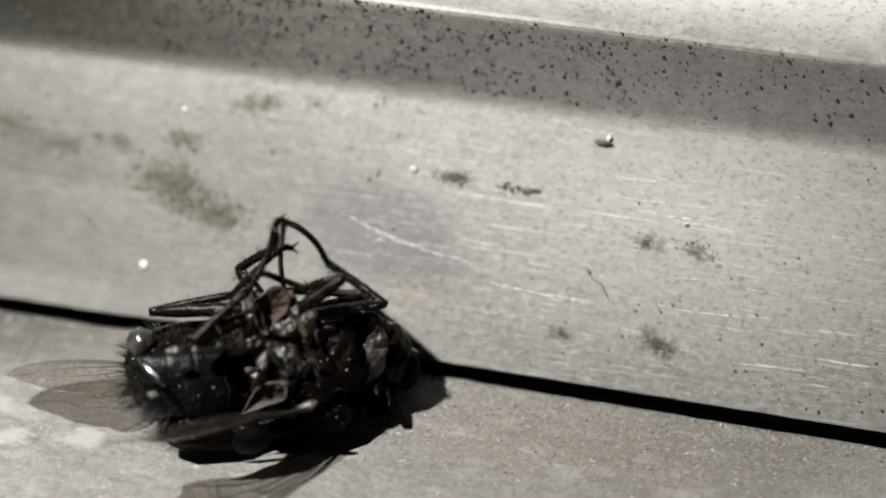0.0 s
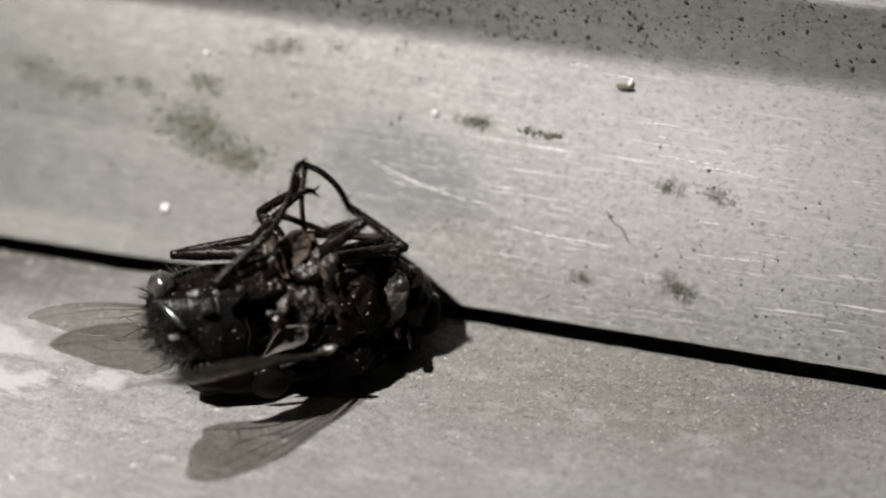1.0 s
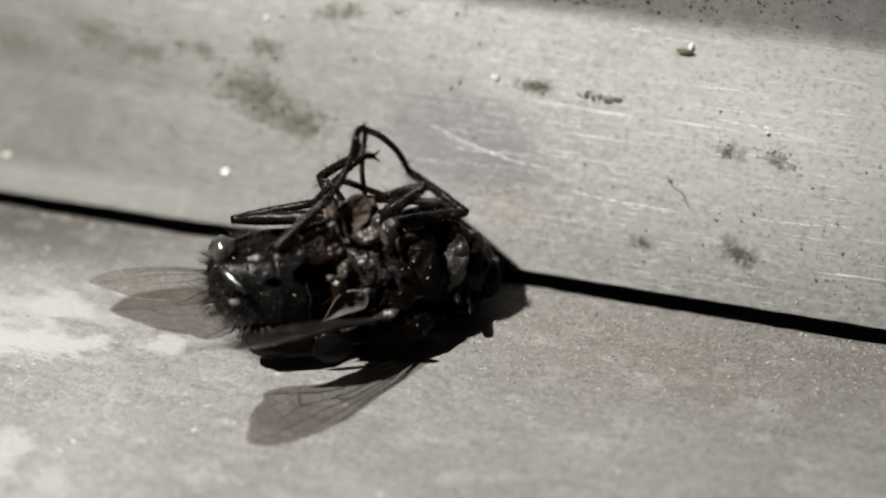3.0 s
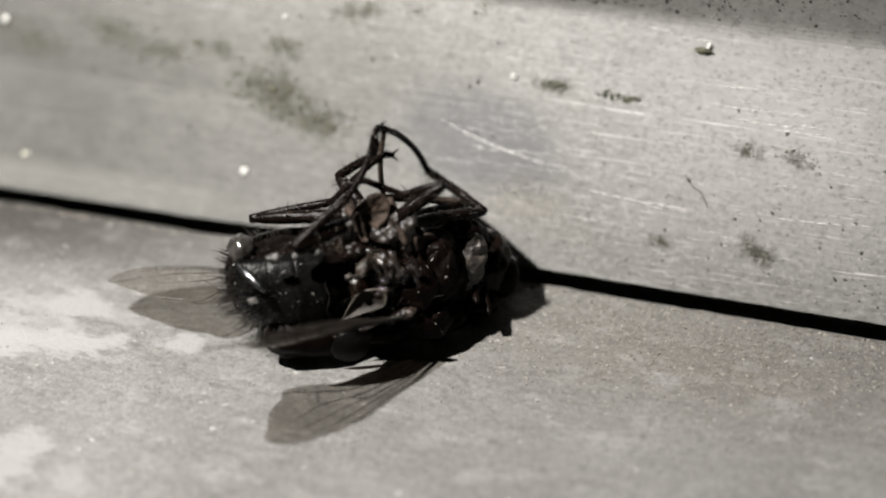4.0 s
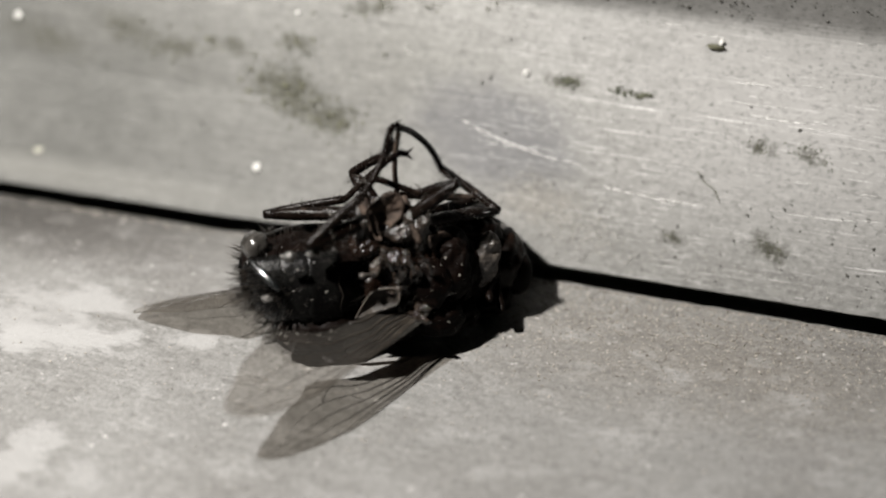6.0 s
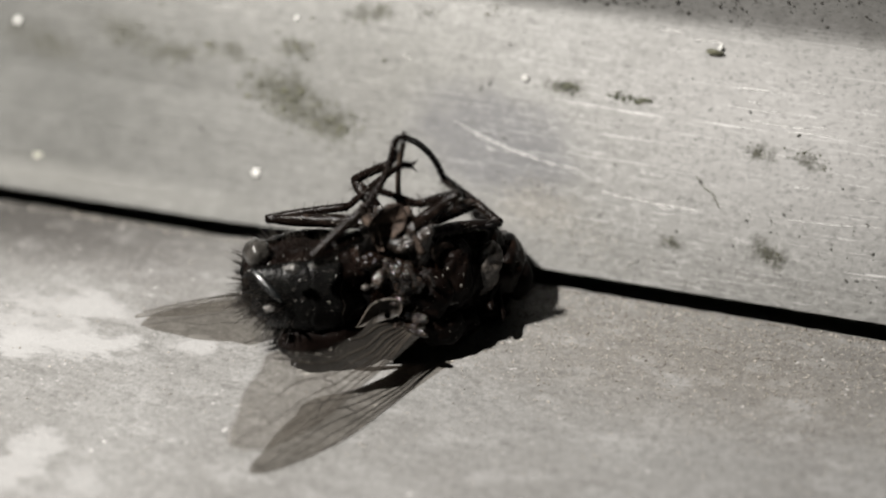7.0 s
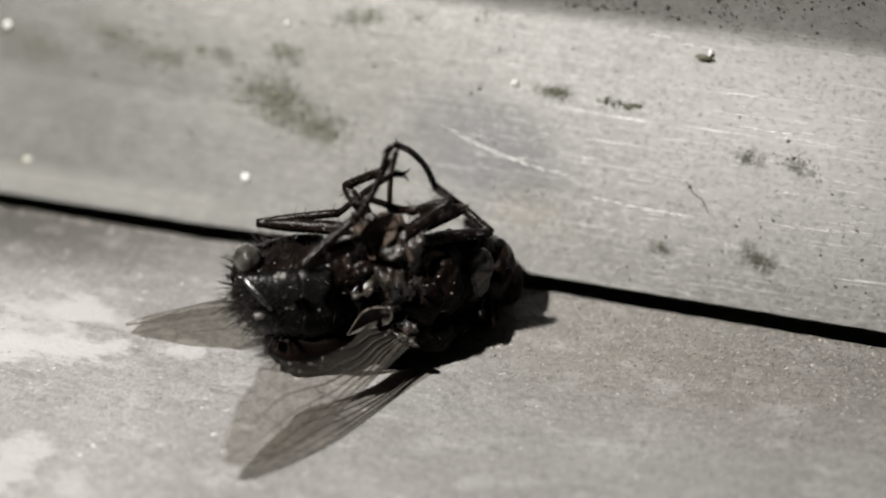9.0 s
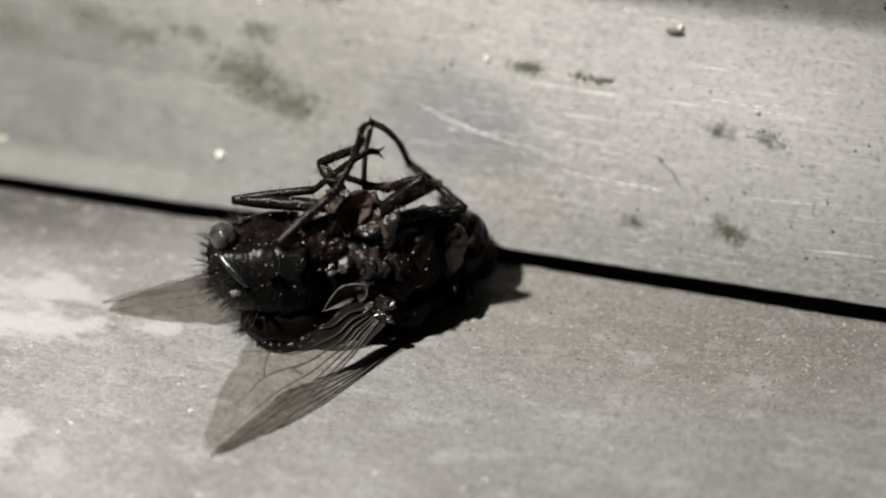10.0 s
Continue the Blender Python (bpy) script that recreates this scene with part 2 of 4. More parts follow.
SILL = metal_sill()
FRAME = metal_frame("brushed_metal")
WALL = plain("wall_paint", (0.13, 0.125, 0.115), (0.17, 0.165, 0.155), 0.02, 0.8)
GRIT = plain("black_grit", (0.010, 0.009, 0.007), (0.032, 0.030, 0.024), 4.0, 0.8)
ALGAE = plain("olive_dirt", (0.017, 0.017, 0.008), (0.050, 0.049, 0.028), 3.0, 0.85)
MOSS = plain("green_dirt", (0.014, 0.016, 0.008), (0.039, 0.040, 0.022), 3.0, 0.8)
CRUMB = plain("white_crumb", (0.273, 0.270, 0.254), (0.358, 0.354, 0.338), 3.0, 0.5)
STRAW = plain("pale_flake", (0.176, 0.172, 0.130), (0.215, 0.211, 0.169), 3.0, 0.6)
SHELL = chitin("black_shell", (0.0019, 0.0009, 0.0006), (0.0049, 0.0026, 0.0017), (0.0504, 0.034, 0.0250), 0.26, 0.28, 0.12, 0.03)
BELLY = chitin("dull_black_belly", (0.0013, 0.0007, 0.0005), (0.0027, 0.0015, 0.0011), (0.0224, 0.015, 0.0110), 0.42, 0.25, 0.05, 0.04)
GLOSS = chitin("glossy_black_shell", (0.0010, 0.0009, 0.0009), (0.0026, 0.0026, 0.0024), (0.045, 0.040, 0.035), 0.27, 0.5, 0.055, 0.035)
DUSTY = chitin("dusty_shell", (0.0157, 0.0115, 0.0091), (0.0504, 0.037, 0.0288), (0.1568, 0.120, 0.0960), 0.55, 0.8, 0.10, 0.05)
LEGM = chitin("leg_shell", (0.0016, 0.0010, 0.0008), (0.0040, 0.0026, 0.0019), (0.0560, 0.038, 0.0288), 0.27, 0.28, 0.06, 0.04)
STRUT = plain("dusty_pale_skin", (0.0056, 0.0038, 0.0029), (0.0381, 0.027, 0.0206), 3.2, 0.75, 0.2, Specular_IOR_Level=0.12)
COXA = creased("dusty_brown_skin", (0.0030, 0.0017, 0.0011), (0.023, 0.0158, 0.0114), 0.4)
WRINKLE = creased("wrinkled_shiny_skin", (0.0030, 0.0020, 0.0015), (0.030, 0.0205, 0.0150), 0.12)
PALE = plain("pale_skin", (0.015, 0.013, 0.011), (0.050, 0.044, 0.038), 2.6, 0.5, 0.08)
TIP = plain("shiny_grey_brown_tip", (0.0060, 0.0054, 0.0047), (0.028, 0.026, 0.0235), 1.4, 0.22, 0.06, Specular_IOR_Level=0.45)
RIDGE = chitin("glossy_end_shell", (0.0012, 0.0014, 0.0015), (0.0022, 0.0027, 0.0028), (0.05, 0.049, 0.045), 0.17, 0.2, 0.5, 0.004)
PATCH = plain("pale_dusted_skin", (0.012, 0.0115, 0.0105), (0.11, 0.104, 0.097), 4.5, 0.35, 0.2)
FLAP = plain("scale_skin", (0.005, 0.0041, 0.0032), (0.022, 0.018, 0.0145), 2.6, 0.6, 0.08, Specular_IOR_Level=0.15)
RIM = plain("pale_scale_rim", (0.025, 0.021, 0.017), (0.11, 0.094, 0.080), 3.6, 0.45)
CHEEK = plain("silvery_cheek", (0.006, 0.0048, 0.0040), (0.058, 0.049, 0.041), 2.4, 0.45, 0.3, Specular_IOR_Level=0.5)
BROWN = plain("brown_skin", (0.0014, 0.0009, 0.0007), (0.006, 0.0034, 0.0024), 2.0, 0.3, 0.10, Specular_IOR_Level=0.08)
EYE = plain("dark_eye", (0.0014, 0.0010, 0.0009), (0.0026, 0.0017, 0.0014), 3.0, 0.6, Specular_IOR_Level=0.04)
HAIR = plain("black_bristle", (0.005, 0.004, 0.0035), (0.016, 0.013, 0.010), 3.0, 0.35)
WING = wing_film("wing_membrane", 0.20, (0.785, 0.766, 0.738, 1), 0.55)
LOBE = wing_film("lobe_membrane", 0.6, (0.30, 0.27, 0.24, 1), 0.2)
FILM = wing_film("scale_membrane", 0.35, (0.50, 0.46, 0.42, 1), 0.05)
VEIN = plain("wing_vein", (0.008, 0.006, 0.0045), (0.020, 0.016, 0.012), 2.0, 0.4)

# ---- mesh helpers (millimetres in, metres out) ----
rng = random.Random(7)


def mesh_of(bm, name, material, smooth=True):
    me = bpy.data.meshes.new(name)
    bmesh.ops.scale(bm, vec=(MM, MM, MM), verts=bm.verts)
    bm.to_mesh(me)
    bm.free()
    me.materials.append(material)
    if smooth:
        for f in me.polygons:
            f.use_smooth = True
    return me


def part(name, bm, material, parent=None, label="", smooth=True):
    ob = new(name, mesh_of(bm, name, material, smooth))
    ob.parent = parent
    if label:
        tagged(ob, label)
    return ob


def smooth_line(pts, steps):
    """Catmull-Rom through the points."""
    p = [Vector(q) for q in pts]
    p = [p[0] * 2 - p[1], *p, p[-1] * 2 - p[-2]]
    out = []
    for i in range(1, len(p) - 2):
        for k in range(steps):
            t = k / steps
            a, b, c, d = p[i - 1 : i + 3]
            out.append(0.5 * (2 * b + (c - a) * t + (2 * a - 5 * b + 4 * c - d) * t**2 + (3 * b - a - 3 * c + d) * t**3))
    return out + [p[-2]]


def tube(bm, pts, radii, sides=8, caps=True):
    """A tapered tube along points, one radius a point."""
    pts = [Vector(q) for q in pts]
    rings, n = [], None
    for i, q in enumerate(pts):
        d = (pts[min(i + 1, len(pts) - 1)] - pts[max(i - 1, 0)]).normalized()
        n = d.orthogonal().normalized() if n is None else (n - d * n.dot(d)).normalized()
        b = d.cross(n)
        rings.append([bm.verts.new(q + radii[i] * (math.cos(a) * n + math.sin(a) * b)) for a in (2 * math.pi * k / sides for k in range(sides))])
    for a, b in zip(rings, rings[1:]):
        for k in range(sides):
            bm.faces.new((a[k], a[(k + 1) % sides], b[(k + 1) % sides], b[k]))
    if caps:
        bm.faces.new(rings[0][::-1])
        bm.faces.new(rings[-1])
    return bm


def limb(bm, pts, radii, steps=5, sides=8, wobble=0.0):
    """A smooth tube through joints, radii spread along it."""
    line = smooth_line(pts, steps)
    n = len(line) - 1
    r = []
    for i in range(n + 1):
        t = i / n * (len(radii) - 1)
        k = min(int(t), len(radii) - 2)
        r.append((radii[k] + (radii[k + 1] - radii[k]) * (t - k)) * (1 + wobble * rng.uniform(-1, 1)))
    return tube(bm, line, r, sides)


def blob(bm, at, size, turn=(0, 0, 0), rough=0.0, freq=1.0, seg=24, rings=16):
    """An ellipsoid with an uneven skin."""
    m = Matrix.Translation(at) @ Euler([radians(a) for a in turn]).to_matrix().to_4x4()
    made = bmesh.ops.create_uvsphere(bm, u_segments=seg, v_segments=rings, radius=1.0)["verts"]
    for v in made:
        d = v.co.copy()
        k = 1 + rough * noise.noise(d * freq * 2 + Vector(at))
        v.co = m @ Vector((d.x * size[0] * k, d.y * size[1] * k, d.z * size[2] * k))
    return bm


def crumple(bm, amount, freq, octaves=4, seed=0.0):
    """Push the skin in and out in creases."""
    bm.normal_update()
    moves = [(v, v.normal * amount * (noise.turbulence(v.co * freq + Vector((seed, seed, seed)), octaves, True) - 0.35)) for v in bm.verts]
    for v, d in moves:
        v.co += d
    return bm


def hair(bm, at, way, length, r=0.016, bend=0.15):
    way = Vector(way).normalized()
    side = way.orthogonal().normalized() * bend * length * rng.uniform(-1, 1)
    at = Vector(at)
    tube(bm, [at, at + way * length * 0.5 + side * 0.5, at + way * length + side * 1.6], [r, r * 0.7, r * 0.12], 4, False)


def grains(name, spots, material, label, category):
    """Many small uneven lumps in one mesh; spots: place, normal, size."""
    verts, faces = [], []
    for at, up, size in spots:
        up = Vector(up).normalized()
        a = up.orthogonal().normalized()
        a.rotate(Matrix.Rotation(rng.uniform(0, 6.3), 3, up))
        b = up.cross(a)
        n = len(verts)
        sx, sy, sz = size * rng.uniform(0.7, 1.5), size * rng.uniform(0.5, 1.0), size * rng.uniform(0.25, 0.6)
        at = Vector(at)
        k = 6
        for i in range(k):
            w = 2 * math.pi * i / k
            verts.append(at + a * math.cos(w) * sx * rng.uniform(0.6, 1.1) + b * math.sin(w) * sy * rng.uniform(0.6, 1.1) - up * 0.02)
        for i in range(k):
            w = 2 * math.pi * i / k + 0.4
            verts.append(at + a * math.cos(w) * sx * 0.6 + b * math.sin(w) * sy * 0.6 + up * sz * rng.uniform(0.6, 1.1))
        verts.append(at + up * sz * 1.1)
        for i in range(k):
            j = (i + 1) % k
            faces += [(n + i, n + j, n + k + j, n + k + i), (n + k + i, n + k + j, n + 2 * k)]
    me = bpy.data.meshes.new(name)
    me.from_pydata([tuple(v * MM) for v in verts], [], faces)
    me.materials.append(material)
    return tagged(new(name, me), label, category, kind="stuff")


# ---- structure: sill, slot, stepped frame ----
X0, X1 = -260.0, 260.0
TILT, RISE = radians(50), radians(85)
LIP = Vector((0, 0.0, 0.30))
FACE = Vector((0, math.cos(TILT), math.sin(TILT)))
FACE_N = Vector((0, -math.sin(TILT), math.cos(TILT)))
RIS = Vector((0, math.cos(RISE), math.sin(RISE)))
RIS_N = Vector((0, -math.sin(RISE), math.cos(RISE)))


def brow(x):
    """How far up the face the riser begins; the profile narrows a little to one side."""
    return 8.62 + 0.020 * max(-40, min(40, x))


def on_face(x, s, off=0.0):
    return Vector((x, 0, 0)) + LIP + FACE * s + FACE_N * off


def on_riser(x, s, off=0.0):
    return on_face(x, brow(x)) + RIS * s + RIS_N * off


RISER_H = 3.05


def stations():
    out = [X0, -160, -100, -60, -40]
    out += [-30 + 0.5 * i for i in range(121)]
    return out + [40, 60, 100, 160, X1]


def sweep(name, profile, material):
    """A solid bar along x; profile(x) gives the outline of its section, counterclockwise seen from +x."""
    bm = bmesh.new()
    rows = [[bm.verts.new(q) for q in profile(x)] for x in stations()]
    n = len(rows[0])
    for a, b in zip(rows, rows[1:]):
        for k in range(n):
            bm.faces.new((a[k], a[(k + 1) % n], b[(k + 1) % n], b[k]))
    bm.faces.new(rows[0][::-1])
    bm.faces.new(rows[-1])
    bmesh.ops.recalc_face_normals(bm, faces=bm.faces)
    return part(name, bm, material, smooth=False)


def bend(x):
    """The slot drifts a little towards the room at one end."""
    return -0.20 * max(0.0, min(1.0, (-3.0 - x) / 5.0))


def sill_section(x):
    e = -0.25 + bend(x) + 0.03 * noise.noise((x * 1.3, 0, 0)) + 0.07 * noise.noise((x * 4.1, 5, 0)) + 0.03 * noise.noise((x * 9.0, 2, 0))
    d = 0.03 * noise.noise((x * 2.2, 9, 0))
    return [(x, -120, 0), (x, -120, -6), (x, e, -6), (x, e, -0.22), (x, e - 0.05, -0.09 + d), (x, e - 0.17, -0.02), (x, e - 0.36, 0)]


def frame_section(x):
    w = 0.03 * noise.noise((x * 0.9, 3, 0)) + 0.03 * noise.noise((x * 3.3, 8, 0)) + 0.009 * max(-16.0, min(0.0, x + 4.0))
    pts = [Vector((x, 1.2, -6)), Vector((x, 1.2, 0.25 + w)), Vector((x, 0.30 + bend(x), 0.19 + w)), Vector((x, 0.03 + bend(x), 0.25 + w))]
    pts += [on_face(x, s) + Vector((0, bend(x) * max(0.0, 1 - s / 2.5), w * max(0.0, 1 - s / 1.2))) for s in (0.01, 0.10, 0.3, 0.6, 1.2, 4.0)]
    b = brow(x)
    # soft hollow where the face turns up into the riser
    a0, a1 = on_face(x, b - 0.35), on_riser(x, 0.35)
    mid = on_face(x, b)
    for k in range(6):
        t = k / 5
        pts.append(a0 * (1 - t) ** 2 + mid * 2 * t * (1 - t) + a1 * t**2)
    top = on_riser(x, RISER_H)
    t0, t1 = on_riser(x, RISER_H - 0.25), top + Vector((0, 0.3, 0.13))
    for k in range(5):
        t = k / 4
        pts.append(t0 * (1 - t) ** 2 + top * 2 * t * (1 - t) + t1 * t**2)
    pts += [top + Vector((0, 30, 14)), Vector((x, 60, top.z + 14)), Vector((x, 60, -6))]
    return [tuple(q) for q in pts]


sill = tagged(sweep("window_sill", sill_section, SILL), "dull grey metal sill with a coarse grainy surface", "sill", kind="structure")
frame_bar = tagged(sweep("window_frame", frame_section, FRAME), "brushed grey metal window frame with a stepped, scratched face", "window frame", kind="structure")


def slab(name, lo, hi, label, category):
    bm = bmesh.new()
    bmesh.ops.create_cube(bm, size=1.0)
    for v in bm.verts:
        v.co = Vector([(a + b) / 2 + c * (b - a) for a, b, c in zip(lo, hi, v.co)])
    return tagged(part(name, bm, WALL, smooth=False), label, category, kind="structure")


# plain room round the window, in the dark
slab("wall_north", (-1300, 60, -900), (1300, 160, 1500), "plain grey wall behind the frame", "wall")
slab("wall_south", (-1300, -1900, -900), (1300, -1800, 1500), "plain grey wall", "wall")
slab("wall_west", (-1400, -1900, -900), (-1300, 160, 1500), "plain grey wall", "wall")
slab("wall_east", (1300, -1900, -900), (1400, 160, 1500), "plain grey wall", "wall")
slab("ceiling", (-1400, -1900, 1500), (1400, 160, 1600), "plain grey ceiling", "ceiling")
slab("floor", (-1400, -1900, -1000), (1400, 160, -900), "plain grey floor", "floor")
slab("wall_below_window", (-1300, -40, -900), (1300, 60, -6), "plain grey wall below the sill", "wall")


# ---- the fly, lying on its back; its own space: x to the head, z up, base on the sill ----
fly = new("fly")
tagged(fly, "black bristly fly lying on its back against the frame joint", "fly")
FLY_HOME = pose(-0.913 * MM, -3.264 * MM, 0, 0, 0, 22.80)
fly.matrix_world = FLY_HOME
ROLL = Matrix.Rotation(radians(-14), 4, "X")  # belly turned a little to the frame
AX = 1.86  # height of the body axis


def body(x, y, z):
    """From the body's own section (z to the belly) into the fly's space."""
    curl = 0.11 * max(0.0, -2.5 - x) ** 1.5
    return Vector((x, 0, AX + curl)) + (ROLL @ Vector((0, y, z)))


def abdomen_r(x):
    """Blunt at the tip, widest near the middle, drawn in at the waist."""
    cone = 1.76 - 0.30 * max(0.0, -2.9 - x) ** 1.25
    cap = max(0.0, min(1.0, (x + 4.98) / 0.62))
    w = max(0.0, x + 2.4)
    return cone * (1 - (1 - cap) ** 2) ** 0.5 * (1 - 0.16 * w * w)


def abdomen_ring(x, grow=1.0, n=40):
    r = abdomen_r(x) * grow
    ring = []
    for k in range(n):
        a = 2 * math.pi * k / n  # 0 is the back
        belly = max(0.0, -math.cos(a) - 0.80) / 0.20
        rr = r * (1 - 0.15 * belly)
        ring.append(body(x, rr * math.sin(a) * 1.03, -rr * math.cos(a) * 0.98))
    return ring


def loft(bm, rings, close=True):
    vs = [[bm.verts.new(q) for q in ring] for ring in rings]
    n = len(vs[0])
    for a, b in zip(vs, vs[1:]):
        for k in range(n):
            bm.faces.new((a[k], a[(k + 1) % n], b[(k + 1) % n], b[k]))
    if close:
        bm.faces.new(vs[0][::-1])
        bm.faces.new(vs[-1])
    return bm


abdomen = part("abdomen", crumple(loft(bmesh.new(), [abdomen_ring(-4.9 + 0.083 * i, 0.92, 72) for i in range(48)]), -0.30, 1.3, 4, 2.0), BELLY, fly, "black hollow-bellied abdomen")
for x0, x1, mat in ((-4.96, -4.3, GLOSS), (-4.42, -3.7, GLOSS), (-3.85, -2.85, GLOSS), (-3.0, -1.95, GLOSS)):
    bm = bmesh.new()
    n, rings = 8, []
    for i in range(n + 1):
        t = i / n
        x = x0 + (x1 - x0) * t
        ring = abdomen_ring(x, 0.985 if i == 0 else 1.0 + 0.022 * (1 - t), 48)
        keep = [ring[k % 48] + Vector((0.10 * noise.noise((k * 0.5, x0 * 3, 0)), 0, 0)) for k in range(-20, 21)]
        rings.append(keep)
    vs = [[bm.verts.new(q) for q in ring] for ring in rings]
    for a, b in zip(vs, vs[1:]):
        for k in range(len(a) - 1):
            bm.faces.new((a[k], a[k + 1], b[k + 1], b[k]))
    bmesh.ops.recalc_face_normals(bm, faces=bm.faces)
    bmesh.ops.solidify(bm, geom=bm.faces[:], thickness=0.03)
    tergite = part("tergite", bm, mat, abdomen, "glossy black abdomen plate with dusted margins")
    edge = [q + (q - Vector((q.x, 0, AX))).normalized() * 0.01 for q in rings[-1][3:-3]]
    part("plate_rim", tube(bmesh.new(), edge, [0.010 + 0.012 * abs(noise.noise((i * 0.21, x1, 2))) for i in range(len(edge))], 5), FLAP, tergite, "thin pale plate edge")
# glossy ridge on the blunt end
out, run = Vector((-0.379, -0.451, 0.808)), Vector((0.531, -0.821, -0.209))
bm = blob(bmesh.new(), (0, 0, 0), (0.78, 0.13, 0.13), rough=0.05, freq=1.2, seg=32, rings=20)
turn = Matrix((run, out.cross(run), out)).transposed().to_4x4()
turn.translation = (-4.33, -1.20, 3.29)
bmesh.ops.transform(bm, matrix=turn, verts=bm.verts)
part("end_ridge", bm, RIDGE, abdomen, "glossy ridge of the last plate")
bm = crumple(blob(bmesh.new(), (-4.44, 0.30, 3.16), (0.44, 0.52, 0.46), rough=0.15, freq=1.6), -0.12, 1.5, 3)
part("tip_segment", bm, TIP, abdomen, "shiny dark brown end segment")
# bulk added low on the abdomen's near side to widen its shadow on the sill
bm = crumple(blob(bmesh.new(), (-2.35, -1.42, 0.92), (1.65, 0.80, 0.80), (-10, 0, 4), 0.05, 1.2, 40, 28), -0.2, 1.2, 3, 6.0)
part("shadow_bulk", bm, BELLY, abdomen, "dull black bulk added to widen the abdomen's shadow")
# pale dusted patches along the plates' margins
for q, size in (((-3.53, -1.35, 4.05), (0.22, 0.10, 0.15)), ((-2.68, -1.30, 4.11), (0.28, 0.10, 0.12)), ((-4.28, -1.60, 2.62), (0.15, 0.08, 0.10)), ((-2.91, -1.68, 2.17), (0.12, 0.08, 0.16)), ((-2.19, -1.20, 4.06), (0.16, 0.1, 0.1))):
    part("pale_patch", crumple(blob(bmesh.new(), q, size, rough=0.7, freq=2.0, seg=24, rings=16), -0.16, 5.0, 3, q[0]), PATCH, abdomen, "pale dusty patch")

# thorax: one shrunken, creased shell, with a few plates standing proud of it
bm = blob(bmesh.new(), (0.05, 0, AX), (2.0, 1.80, 1.80), (-14, 0, 0), 0.05, 1.8, 110, 72)
crumple(bm, -0.40, 0.95, 5, 3.0)
thorax = part("thorax", bm, SHELL, fly, "black creased bristly thorax")
for at, size, turn, mat, seed in (
    ((-0.72, -1.28, 3.39), (0.24, 0.22, 0.46), (-42, 38, 0), WRINKLE, 1.0),
    ((-0.36, -1.30, 3.55), (0.26, 0.24, 0.44), (-42, -30, 15), WRINKLE, 3.0),
    ((-0.00, -1.42, 3.23), (0.20, 0.22, 0.56), (-42, 24, -10), WRINKLE, 5.0),
    ((0.34, -1.40, 2.94), (0.28, 0.20, 0.36), (-42, -48, 0), WRINKLE, 7.0),
    ((-0.23, -1.75, 2.70), (0.34, 0.14, 0.20), (-42, 0, 20), WRINKLE, 8.0),
    ((0.85, -1.40, 2.46), (0.70, 0.30, 0.80), (-35, 0, 0), BELLY, 9.0),
    ((1.77, -0.95, 2.48), (0.55, 0.35, 0.95), (-25, 0, 0), BELLY, 13.0),
    ((-1.01, -1.00, 3.66), (0.42, 0.30, 0.50), (40, 0, 0), SHELL, 17.0),
    ((0.18, -0.10, 3.90), (0.85, 0.70, 0.42), (0, 0, 0), COXA, 21.0),
    ((1.68, -0.30, 3.11), (0.60, 0.60, 0.42), (0, 20, 0), BELLY, 25.0),
    ((0.05, -1.55, 0.99), (1.05, 0.50, 0.50), (20, 0, 8), BELLY, 29.0),
    ((2.88, -0.25, 0.56), (0.85, 0.55, 0.55), (20, 0, -8), BELLY, 37.0),
    ((1.68, -0.95, 0.55), (0.80, 0.55, 0.50), (20, 0, -5), BELLY, 33.0),
    ((1.10, -1.55, 1.10), (0.85, 0.62, 0.60), (20, 0, -4), BELLY, 41.0),
):
    part("side_plate", crumple(blob(bmesh.new(), at, size, turn, 0.10, 1.4, 56, 40), -0.08 if mat is WRINKLE else -0.22, 1.3 if mat is WRINKLE else 1.0, 2, seed), mat, thorax)
for pts, r in (
    ([(-0.60, -1.55, 4.09), (-0.48, -1.62, 3.74), (-0.36, -1.62, 3.26)], 0.07),
    ([(0.00, -1.52, 4.08), (0.20, -1.62, 3.70), (0.30, -1.66, 3.34), (0.26, -1.66, 2.86)], 0.075),
    ([(-0.42, -1.70, 2.76), (-0.26, -1.74, 2.66), (-0.10, -1.72, 2.70)], 0.06),
    ([(0.56, -1.50, 3.80), (0.84, -1.56, 3.30), (0.94, -1.55, 2.60)], 0.06),
    ([(-0.16, -1.55, 3.80), (-0.06, -1.66, 3.20), (0.05, -1.70, 2.90)], 0.05),
    ([(0.50, -1.72, 1.90), (0.95, -1.70, 1.76), (1.45, -1.55, 2.06), (1.82, -1.40, 1.92)], 0.06),
):
    part("skin_fold", crumple(limb(bmesh.new(), pts, [0.4 * r, r, 1.1 * r, 0.4 * r], 8, 10, 0.10), -0.03, 3.0, 2), WRINKLE, thorax, "wet-looking fold of skin")
for pts, radii in (
    ([(-1.05, 0.50, 4.78), (-0.96, 0.10, 4.45), (-0.75, -0.40, 4.05)], [0.13, 0.19, 0.10]),
    ([(0.25, 0.30, 4.71), (0.37, -0.30, 4.27), (0.68, -0.90, 3.69)], [0.16, 0.20, 0.09]),
):
    part("hip_strut", crumple(limb(bmesh.new(), pts, radii, 8, 12, 0.04), -0.08, 1.6, 3), STRUT, thorax, "dusty pale hip joint")
